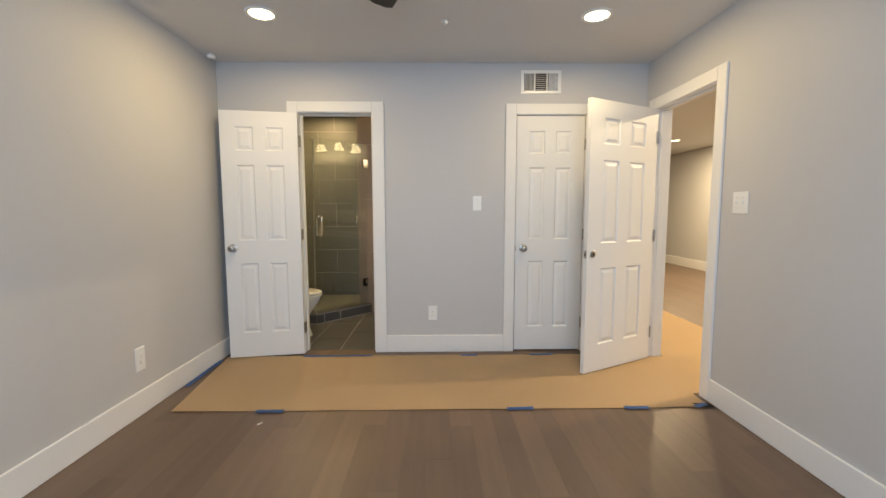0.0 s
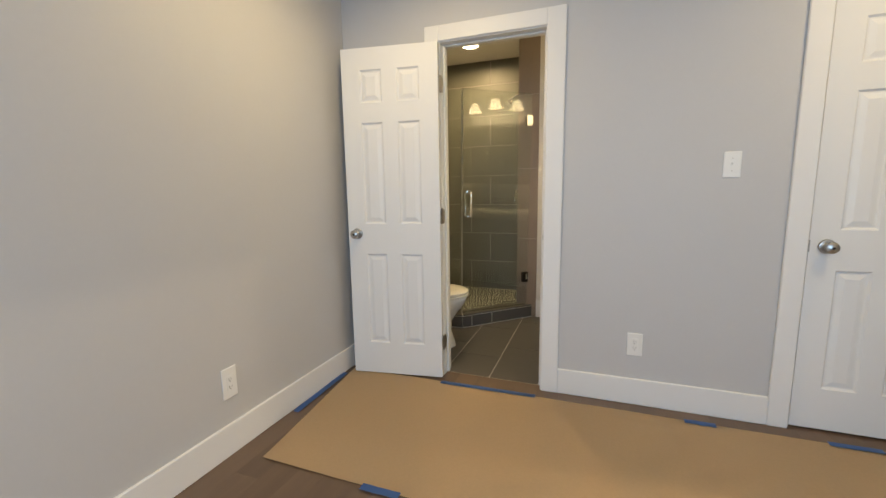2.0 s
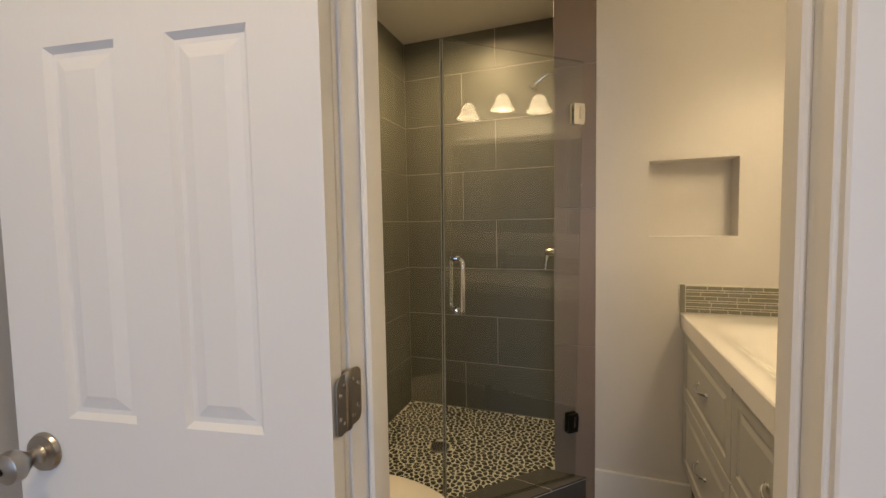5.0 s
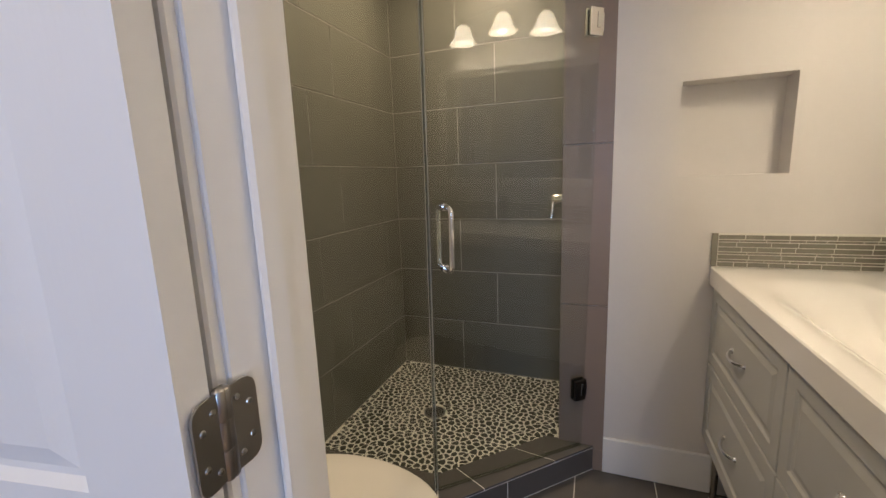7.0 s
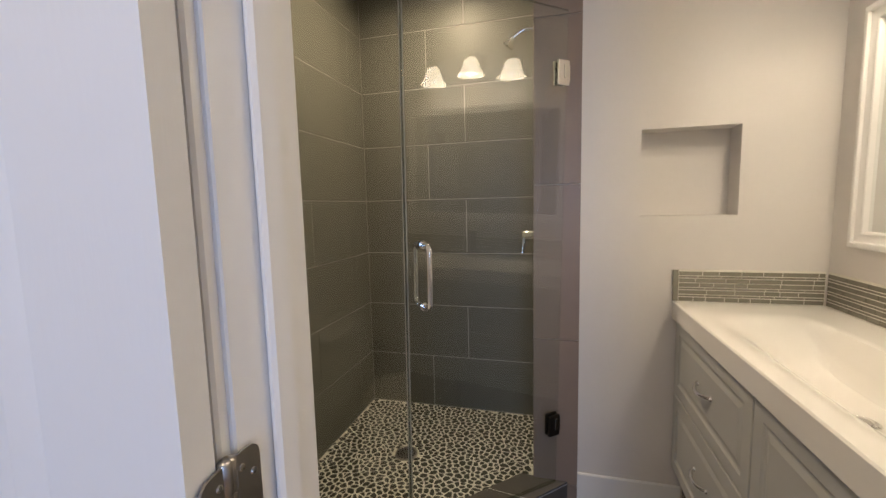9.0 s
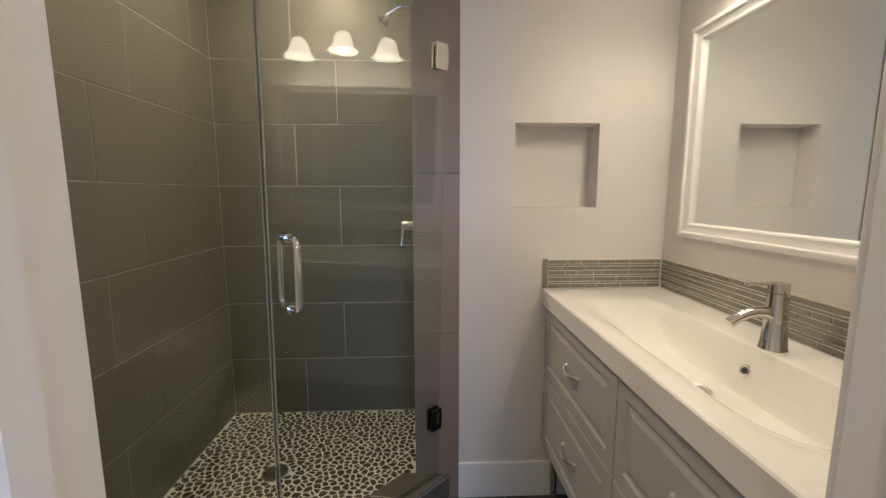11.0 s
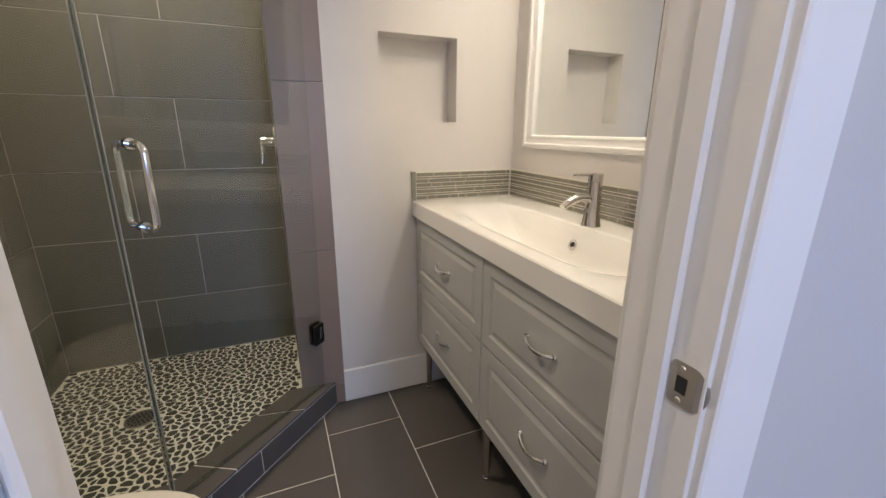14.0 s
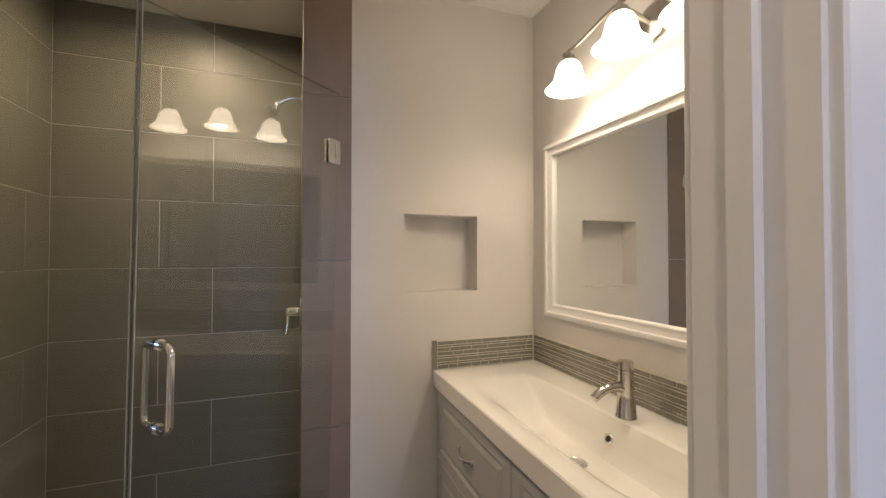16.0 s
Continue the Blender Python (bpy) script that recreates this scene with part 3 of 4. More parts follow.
def recessed_light(x, y, ceil, label):
    t = thing("recessed_light", (x, y, ceil), 0, label, "ceiling light", "recessed ceiling lights")
    part("trim_ring", turned([(0.096, 0.0), (0.096, -0.004), (0.088, -0.009), (0.076, -0.008), (0.072, -0.0015), (0.072, 0.0)], (0, 0, 0), "z", 40, cap=False), PLASTIC, t, "white trim ring", smooth=True)
    part("lens", turned([(0.0, -0.004), (0.073, -0.004), (0.073, -0.001), (0.0, -0.001)], (0, 0, 0), "z", 40, cap=False), LENS, t, "glowing warm lens")


for lx, ly in BED_LIGHTS:
    recessed_light(lx, ly, BED_CEIL, "round recessed ceiling light glowing warm white")
for lx, ly in HALL_LIGHTS:
    recessed_light(lx, ly, HALL_CEIL, "round recessed ceiling light in the next room")
recessed_light(-1.19, 5.38, BATH_CEIL, "round recessed ceiling light over the shower")

cover = thing("ceiling_cover", (0.272, 3.17, BED_CEIL), 0, "small round white cover on the ceiling", "ceiling fitting")
part("rim", turned([(0.030, 0.0), (0.030, -0.003), (0.020, -0.006), (0.018, -0.006), (0.018, 0.0)], (0, 0, 0), "z", 28, cap=False), PLASTIC, cover, smooth=True)
part("cap", turned([(0.016, 0.0), (0.016, -0.010), (0.012, -0.018), (0.0, -0.020)], (0, 0, 0), "z", 24, cap=False), PLASTIC, cover, smooth=True)
sensor = thing("corner_sensor", (-1.53, 3.72, BED_CEIL), 45, "small white alarm sensor in the ceiling corner", "sensor")
part("bracket", boxes(((-0.012, -0.012, -0.012), (0.012, 0.012, 0)), bevel=0.003), PLASTIC, sensor)
part("body", boxes(((-0.028, -0.022, -0.045), (0.028, 0.014, -0.011)), bevel=0.008), PLASTIC, sensor)

# ceiling fan, at rest
FX, FY = 0.17, 1.80
fan = thing("ceiling_fan", (FX, FY, BED_CEIL), 0, "dark ceiling fan with five blades", "ceiling fan")
part("canopy", turned([(0.0, 0), (0.065, 0.0), (0.06, -0.03), (0.03, -0.05), (0.0, -0.052)], (0, 0, 0), "z", 32, cap=False), BRONZE, fan, smooth=True)
part("rod", turned([(0.0, -0.04), (0.012, -0.04), (0.012, -0.16), (0.0, -0.16)], (0, 0, 0), "z", 16, cap=False), BRONZE, fan)
part("motor", turned([(0.0, -0.14), (0.05, -0.145), (0.095, -0.17), (0.10, -0.21), (0.09, -0.25), (0.05, -0.28), (0.0, -0.285)], (0, 0, 0), "z", 36, cap=False), BRONZE, fan, smooth=True)
base_turn = math.degrees(math.atan2(2.50 - FY, -0.07 - FX))
for k in range(5):
    spin = pose(0, 0, -0.245, 0, 0, base_turn + 72 * k)
    arm = boxes(((0.07, -0.016, -0.004), (0.20, 0.016, 0.003)), bevel=0.002)
    arm.transform(spin)
    part("blade_arm", arm, BRONZE, fan)
    bm = bmesh.new()
    out = [(0.17, -0.050), (0.60, -0.066), (0.685, -0.060), (0.705, -0.030), (0.705, 0.030), (0.685, 0.060), (0.60, 0.066), (0.17, 0.050)]
    up = [bm.verts.new((x, y, 0.010)) for x, y in out]
    dn = [bm.verts.new((x, y, 0.003)) for x, y in out]
    bm.faces.new(up), bm.faces.new(dn)
    for q in range(len(out)):
        bm.faces.new((up[q], up[(q + 1) % len(out)], dn[(q + 1) % len(out)], dn[q]))
    bmesh.ops.recalc_face_normals(bm, faces=bm.faces)
    bm.transform(spin @ pose(0, 0, 0, 11))
    part("blade", bm, FANWOOD, fan, "dark stained fan blade")

# window behind the walker
win = thing("window_1", (0.19, REAR, 0.82), 0, "white framed window letting in cool daylight", "window", kind="structure")
for nm, lo, hi in (("window_frame", (-0.75, -0.10, 0), (-0.70, -0.05, 1.26)), ("window_frame", (0.70, -0.10, 0), (0.75, -0.05, 1.26)), ("window_frame", (-0.70, -0.10, 0), (0.70, -0.05, 0.05)),
                   ("window_frame", (-0.70, -0.10, 1.21), (0.70, -0.05, 1.26)), ("meeting_rail", (-0.70, -0.098, 0.605), (0.70, -0.052, 0.655)), ("window_sill", (-0.82, 0.001, -0.03), (0.82, 0.05, 0.0))):
    part(nm, boxes((lo, hi), bevel=0.003), TRIM, win)
for z0, z1 in ((0.05, 0.605), (0.655, 1.21)):
    pane = part("pane", boxes(((-0.70, -0.078, z0), (0.70, -0.073, z1))), GLASS, win)
    pane.visible_shadow = False


# ---- floor paper and tape ----
def sheet(name, x0, x1, y0, y1, label, cat, z=0.0035, n=24, amp=0.0015, mat=PAPER, seed=0):
    bm = bmesh.new()
    m = max(2, int(n * (y1 - y0) / max(x1 - x0, 0.01)))
    grid = [[bm.verts.new((x0 + (x1 - x0) * i / n, y0 + (y1 - y0) * j / m + (0.006 * noise.noise((i * 0.7, seed, j)) if j in (0, m) else 0),
                           z + amp * (1 + noise.noise((x0 + (x1 - x0) * i / n * 3, (y0 + (y1 - y0) * j / m) * 3, seed))))) for j in range(m + 1)] for i in range(n + 1)]
    for i in range(n):
        for j in range(m):
            bm.faces.new((grid[i][j], grid[i + 1][j], grid[i + 1][j + 1], grid[i][j + 1]))
    bmesh.ops.solidify(bm, geom=bm.faces[:], thickness=0.0008)
    bmesh.ops.recalc_face_normals(bm, faces=bm.faces)
    return tagged(part(name, bm, mat, smooth=True), label, cat)


bm = bmesh.new()
NX, NY = 60, 14
grid = []
for i in range(NX + 1):
    col = []
    for j in range(NY + 1):
        v = j / NY
        xl, xr = -1.430 - 0.125 * v, 1.93 + 0.16 * max(0, v - 0.15)
        x = xl + (xr - xl) * i / NX
        y = 2.848 + (3.808 - 2.848) * v + 0.005 * noise.noise((x * 2.1, v * 1.5, 3))
        lift = 0.006 * max(0, noise.noise((x * 3.1, 7.7, 2))) * (1 if j == 0 else 0.25 if j == 1 else 0)
        col.append(bm.verts.new((x, y, 0.0035 + lift + 0.002 * abs(noise.noise((x * 2.5, y * 2.5, 1))))))
    grid.append(col)
for i in range(NX):
    for j in range(NY):
        bm.faces.new((grid[i][j], grid[i + 1][j], grid[i + 1][j + 1], grid[i][j + 1]))
bmesh.ops.solidify(bm, geom=bm.faces[:], thickness=0.0008)
bmesh.ops.recalc_face_normals(bm, faces=bm.faces)
tagged(part("floor_paper", bm, PAPER, smooth=True), "tan builder's paper taped over the wood floor", "floor paper")
sheet("floor_paper", 1.93, 2.14, 3.036, 3.738, "tan paper strip laid across the doorway threshold", "floor paper", z=0.0062, amp=0.001, n=8, seed=8)
sheet("floor_paper", 2.112, 3.0, 2.2, 5.45, "tan builder's paper laid through the hall doorway", "floor paper", z=0.0090, amp=0.002, seed=5)


def tape(x, y, length, turn, width=0.036):
    bm = bmesh.new()
    n = 10
    rows = []
    for i in range(n + 1):
        u = -length / 2 + length * i / n
        ragged = 0.003 * noise.noise((x * 9, i, y))
        rows.append([bm.verts.new((u + (ragged if i in (0, n) else 0), s * width / 2, 0.0085 + 0.0015 * noise.noise((u * 30, s, x)))) for s in (-1, 0, 1)])
    for a, b in zip(rows, rows[1:]):
        for k in (0, 1):
            bm.faces.new((a[k], b[k], b[k + 1], a[k + 1]))
    bmesh.ops.solidify(bm, geom=bm.faces[:], thickness=0.0006)
    t = part("tape_strip", bm, TAPE)
    t.matrix_world = pose(x, y, 0, 0, 0, turn)
    tagged(t, "strip of blue painter's tape on the floor paper", "tape", "blue tape strips")


for tx, ty, tl, tt in ((-0.818, 2.838, 0.17, 1), (0.730, 2.846, 0.165, 2), (1.460, 2.844, 0.155, -1), (1.875, 2.865, 0.10, 24), (-1.558, 3.46, 0.50, 92), (-0.63, 3.797, 0.58, 1), (0.485, 3.795, 0.14, 0), (1.10, 3.80, 0.20, 1)):
    tape(tx, ty, tl, tt)
# curled corner of the paper by the doorway; its near-black colour includes the edge shadow
bm = bmesh.new()
curl = [[bm.verts.new((1.84 + 0.11 * i / 6, 2.835 + 0.03 * j + 0.004 * noise.noise((i, j, 9)), 0.006 + 0.003 * math.sin(math.pi * i / 6) * (1 - j / 3))) for j in range(3)] for i in range(7)]
for i in range(6):
    for j in range(2):
        bm.faces.new((curl[i][j], curl[i + 1][j], curl[i + 1][j + 1], curl[i][j + 1]))
bmesh.ops.solidify(bm, geom=bm.faces[:], thickness=0.0008)
tagged(part("paper_scrap", bm, GAP, smooth=True), "curled scrap at the floor paper's corner, edge shadow painted in", "paper scrap")
scrap = tagged(part("debris_flake", boxes(((-0.016, -0.003, 0), (0.016, 0.003, 0.003)), bevel=0.001), PLASTIC), "small white flake lying on the wood floor", "debris")
scrap.matrix_world = pose(-0.82, 2.70, 0.001, 0, 0, 55)

# ---- shower ----
PAN, CURB = 0.104, 0.116
GX0, GY0, GX1, GY1 = -1.132, 4.875, -0.632, 5.316   # door glass from its free edge to the hinges
# cream mortar bed of the pan
bm = bmesh.new()
outline = [(BATHL - 0.01, 4.93), (-1.02, 4.93), (-0.726, 5.24), (-0.726, BACK + 0.01), (BATHL - 0.01, BACK + 0.01)]
lo, hi = [bm.verts.new((x, y, -0.002)) for x, y in outline], [bm.verts.new((x, y, PAN - 0.0028)) for x, y in outline]
bm.faces.new(lo), bm.faces.new(hi)
for k in range(5):
    bm.faces.new((lo[k], lo[(k + 1) % 5], hi[(k + 1) % 5], hi[k]))
bmesh.ops.recalc_face_normals(bm, faces=bm.faces)
pan = structure("shower_floor", bm, PEBGROUT, "shower floor of dark pebbles in pale grout", "shower floor")


def prism(outline, z0, z1, bevel=0.0):
    bm = bmesh.new()
    lo, hi = [bm.verts.new((x, y, z0)) for x, y in outline], [bm.verts.new((x, y, z1)) for x, y in outline]
    bm.faces.new(lo), bm.faces.new(hi)
    n = len(outline)
    for k in range(n):
        bm.faces.new((lo[k], lo[(k + 1) % n], hi[(k + 1) % n], hi[k]))
    bmesh.ops.recalc_face_normals(bm, faces=bm.faces)
    if bevel:
        bmesh.ops.bevel(bm, geom=bm.edges[:], offset=bevel, segments=1, affect="EDGES")
    return bm


# curb: grout core clad with dark tiles on its top and outer face
S2 = math.sqrt(0.5)
curb = thing("shower_curb", (-1.1, 4.805, 0), 0, "low angled shower curb clad in dark tiles", "curb", kind="structure")
curb.matrix_world = Matrix.Identity(4)
ob_, oe_ = (-1.099, 4.805), (-0.574, 5.33)
ib_, ie_ = (-1.160, 4.955), (-0.785, 5.33)
part("core", prism([(BATHL, 4.8068), (-1.0998, 4.8068), (-0.5766, 5.33), (-0.781, 5.33), (-1.159, 4.953), (BATHL, 4.953)], 0, CURB - 0.0015), FLOORGROUT, curb)


def lerp(a, b, t):
    return (a[0] + (b[0] - a[0]) * t, a[1] + (b[1] - a[1]) * t)


g = 0.0018
for t0, t1, u0, u1 in ((0.004, 0.252, 0.0, 0.150), (0.258, 0.70, 0.158, 0.66), (0.706, 1.0, 0.668, 1.0)):
    part("curb_tile", prism([lerp(ob_, oe_, t0), lerp(ob_, oe_, t1), lerp(ib_, ie_, u1), lerp(ib_, ie_, u0)], CURB - 0.010, CURB, 0.001), FLOORTILE, curb)
part("curb_tile", prism([(BATHL, 4.805), (-1.104, 4.805), (-1.163, 4.955), (BATHL, 4.955)], CURB - 0.010, CURB, 0.001), FLOORTILE, curb)
for t0, t1 in ((0.0, 0.120), (0.125, 0.392), (0.397, 1.0)):
    a, b = lerp(ob_, oe_, t0), lerp(ob_, oe_, t1)
    part("curb_tile", prism([a, b, (b[0] - 0.005, b[1] + 0.005), (a[0] - 0.005, a[1] + 0.005)], 0.0045, CURB - 0.0135, 0.001), FLOORTILE, curb)
part("curb_tile", prism([(BATHL, 4.805), (-1.101, 4.805), (-1.106, 4.812), (BATHL, 4.812)], 0.0045, CURB - 0.0135, 0.001), FLOORTILE, curb)

# glass door and fixed panel
door_glass = thing("shower_door", (GX1, GY1, 0), 0, "frameless clear glass shower door with chrome fittings", "shower door")
gw = math.hypot(GX1 - GX0, GY1 - GY0)
door_glass.matrix_world = pose(GX1, GY1, CURB, 0, 0, 180 + math.degrees(math.atan2(GY1 - GY0, GX1 - GX0))) @ pose(0, 0, -CURB, -1.6)   # local x runs to the free edge, local -y is the inside
pane = part("glass_pane", boxes(((0.008, -0.004, CURB + 0.012), (gw - 0.004, 0.004, 2.005))), GLASS, door_glass)
pane.visible_shadow = False
part("glass_rim", boxes(((gw - 0.0038, -0.0045, CURB + 0.012), (gw - 0.001, 0.0045, 2.005))), GLASSEDGE, door_glass, "greenish polished glass edge")
part("glass_rim", boxes(((0.008, -0.0042, 2.0052), (gw - 0.001, 0.0042, 2.0068))), SEAL, door_glass)
part("bottom_sweep", boxes(((0.010, -0.006, CURB + 0.001), (gw - 0.006, 0.006, CURB + 0.011)), bevel=0.002), SEAL, door_glass)
for hz in (1.782, 0.385):
    cl = part("glass_hinge", boxes(((0.006, 0.0045, hz - 0.045), (0.060, 0.016, hz + 0.045)), ((0.006, -0.016, hz - 0.045), (0.060, -0.0045, hz + 0.045)), bevel=0.002), CHROME if hz > 1 else BRONZE, door_glass, "square metal glass hinge")
    part("hinge_block", boxes(((-0.003, -0.010, hz - 0.032), (0.010, 0.010, hz + 0.032)), bevel=0.002), CHROME, cl)
    part("hinge_plate", boxes(((0.020, 0.016, hz - 0.020), (0.032, 0.019, hz + 0.030)), bevel=0.001), CHROME, cl)
HA = gw - 0.057
for side in (1, -1):
    y0, y1 = side * 0.004, side * 0.058
    top, bot, r = 1.176, 0.968, 0.022
    pts = [(HA, y0, top), (HA, y1 - side * r, top)] + arc((HA, y1 - side * r, top - r), r, 90, 0, (0, side, 0), (0, 0, 1)) + arc((HA, y1 - side * r, bot + r), r, 0, -90, (0, side, 0), (0, 0, 1)) + [(HA, y0, bot)]
    hd = part("pull_handle", tube(pts, 0.0095, 14), CHROME, door_glass, "chrome D-shaped pull handle", smooth=True)
    for z in (top, bot):
        part("washer", turned([(0, 0), (0.014, 0), (0.014, 0.004), (0, 0.004)], (HA, y0, z), "y" if side > 0 else "-y", 18, cap=False), CHROME, hd)
fixed = thing("glass_screen", ((BATHL + GX0) / 2, GY0, CURB), 0, "fixed frameless clear glass shower panel", "glass panel")
fw = (GX0 - BATHL) / 2


def leaning(bm):
    """Leans the fixed panel with the door, so that their edges meet all the way up."""
    for v in bm.verts:
        v.co.x += 0.0185 * v.co.z * (v.co.x + fw) / (2 * fw)
        v.co.y -= 0.0209 * v.co.z
    return bm


pane = part("glass_pane", leaning(boxes(((-fw + 0.002, -0.004, 0.002), (fw - 0.006, 0.004, 2.005 - CURB)))), GLASS, fixed)
pane.visible_shadow = False
part("glass_rim", leaning(boxes(((fw - 0.0058, -0.0045, 0.002), (fw - 0.003, 0.0045, 2.005 - CURB)))), GLASSEDGE, fixed)
part("seal_strip", leaning(boxes(((fw - 0.0028, -0.006, 0.002), (fw + 0.006, 0.006, 2.0 - CURB)), bevel=0.002)), SEAL, fixed, "clear plastic seal strip")

# shower head and valve on the tiled side wall
SWX = -0.728
head = thing("showerhead", (SWX, 5.52, 2.055), 0, "chrome shower head on a bent arm", "shower head")
part("flange", turned([(0, 0), (0.028, 0), (0.026, 0.006), (0.012, 0.010), (0, 0.010)], (0, 0, 0), "-x", 24, cap=False), CHROME, head, smooth=True)
part("arm", tube([(0, 0, 0), (-0.030, 0, 0.004), (-0.052, 0, 0.001), (-0.072, 0, -0.009), (-0.092, 0, -0.024)], 0.0085, 12), CHROME, head, smooth=True)
hb = turned([(0.0, 0.01), (0.013, 0.008), (0.016, -0.006), (0.014, -0.016), (0.022, -0.026), (0.034, -0.050), (0.036, -0.060), (0.032, -0.063), (0.0, -0.063)], (0, 0, 0), "z", 28, cap=False)
hb.transform(Matrix.Translation((-0.096, 0, -0.027)) @ pose(0, 0, 0, 0, 38) @ Matrix.Scale(0.72, 4))
part("spray_head", hb, CHROME, head, smooth=True)
valve = thing("shower_valve", (SWX, 5.52, 1.16), 0, "chrome lever shower valve on the tiled wall", "shower valve")
part("escutcheon", turned([(0, 0), (0.075, 0), (0.073, 0.006), (0.030, 0.014), (0, 0.014)], (0, 0, 0), "-x", 36, cap=False), CHROME, valve, smooth=True)
part("stem", turned([(0, 0.012), (0.022, 0.012), (0.022, 0.050), (0.017, 0.060), (0, 0.062)], (0, 0, 0), "-x", 24, cap=False), CHROME, valve, smooth=True)
part("lever", tube([(-0.048, 0, 0), (-0.052, -0.012, -0.03), (-0.058, -0.02, -0.085)], [0.011, 0.009, 0.006], 12), CHROME, valve, smooth=True)

# floor drain
drain = thing("shower_drain", (-1.335, 5.37, PAN + 0.002), 0, "round dark metal shower floor drain", "drain")
part("ring", turned([(0.0, 0), (0.055, 0.0), (0.055, 0.003), (0.048, 0.004), (0.046, 0.002), (0.0, 0.002)], (0, 0, 0), "z", 32, cap=False), STEEL, drain)
for k in range(3):
    for q in range(6 * (k + 1)):
        a = 2 * math.pi * q / (6 * (k + 1))
        part("drain_hole", turned([(0, 0.0022), (0.0042, 0.0022), (0.0042, 0.0028), (0, 0.0028)], (0.0135 * (k + 1) * math.cos(a), 0.0135 * (k + 1) * math.sin(a), 0), "z", 8, cap=False), SLOT, drain)

# ---- toilet, its tank against the side wall ----
TY = 4.40
toilet = thing("toilet", (BATHL - 0.012, TY, 0), 0, "white ceramic toilet with its lid down", "toilet")


def ovals(rows, segs=40, bm=None):
    """Lofted ovals: rows of (centre x, half length, half width, z)."""
    bm = bm or bmesh.new()
    rings = []
    for cx, a, b, z in rows:
        ring = []
        for k in range(segs):
            t = 2 * math.pi * k / segs
            c, s = math.cos(t), math.sin(t)
            ring.append(bm.verts.new((cx + a * c, b * math.copysign(abs(s) ** 0.9, s), z)))
        rings.append(ring)
    for p, q in zip(rings, rings[1:]):
        for k in range(segs):
            bm.faces.new((p[k], p[(k + 1) % segs], q[(k + 1) % segs], q[k]))
    bm.faces.new(rings[0]), bm.faces.new(rings[-1])
    bmesh.ops.recalc_face_normals(bm, faces=bm.faces)
    return bm


part("bowl", ovals([(0.43, 0.28, 0.115, 0.0), (0.43, 0.275, 0.110, 0.03), (0.43, 0.245, 0.098, 0.12), (0.44, 0.240, 0.10, 0.20), (0.47, 0.265, 0.135, 0.28), (0.510, 0.275, 0.170, 0.345), (0.52, 0.280, 0.180, 0.385), (0.52, 0.275, 0.175, 0.398)]), CERAMIC, toilet, smooth=True)
part("seat", ovals([(0.527, 0.282, 0.186, 0.400), (0.527, 0.286, 0.190, 0.408), (0.527, 0.286, 0.190, 0.416), (0.527, 0.281, 0.186, 0.421)]), SEATPLASTIC, toilet, smooth=True)
part("lid", ovals([(0.527, 0.280, 0.184, 0.4235), (0.527, 0.285, 0.189, 0.430), (0.527, 0.284, 0.188, 0.440), (0.527, 0.272, 0.176, 0.4475), (0.527, 0.20, 0.12, 0.4505), (0.527, 0.08, 0.05, 0.4515)]), SEATPLASTIC, toilet, "off-white closed lid", smooth=True)
part("tank", box(bmesh.new(), (0.004, -0.20, 0.385), (0.185, 0.20, 0.70), 0.02, 3), CERAMIC, toilet, smooth=True)
part("tank_lid", box(bmesh.new(), (0.002, -0.208, 0.702), (0.196, 0.208, 0.735), 0.01, 2), CERAMIC, toilet, smooth=True)
part("flush_lever", tube([(0.186, -0.14, 0.645), (0.205, -0.14, 0.645), (0.212, -0.10, 0.640), (0.212, -0.07, 0.636)], 0.007, 10), CHROME, toilet, smooth=True)
for s in (-1, 1):
    part("seat_hinge", boxes(((0.235, s * 0.075 - 0.02, 0.4005), (0.262, s * 0.075 + 0.02, 0.430)), bevel=0.006), SEATPLASTIC, toilet)

# ---- vanity ----
VF, VY0, VY1, VZ0, VZ1 = -0.172, 4.085, 5.322, 0.250, 0.846
SPLIT, MID = 4.690, 0.556
cab = thing("vanity_cabinet", (BATHR, 4.70, 0), 0, "grey vanity cabinet with four drawers on chrome legs", "vanity")
cab.matrix_world = Matrix.Identity(4)
part("body", boxes(((VF, VY0, VZ0), (BATHR - 0.002, VY0 + 0.018, VZ1)), ((VF, VY1 - 0.018, VZ0), (BATHR - 0.002, VY1, VZ1)), ((VF, VY0 + 0.018, VZ0 + 0.001), (BATHR - 0.002, VY1 - 0.018, VZ0 + 0.019)),
                   ((VF + 0.001, VY0 + 0.018, VZ0 + 0.019), (VF + 0.02, VY1 - 0.018, VZ1)), bevel=0.001), CABINET, cab)


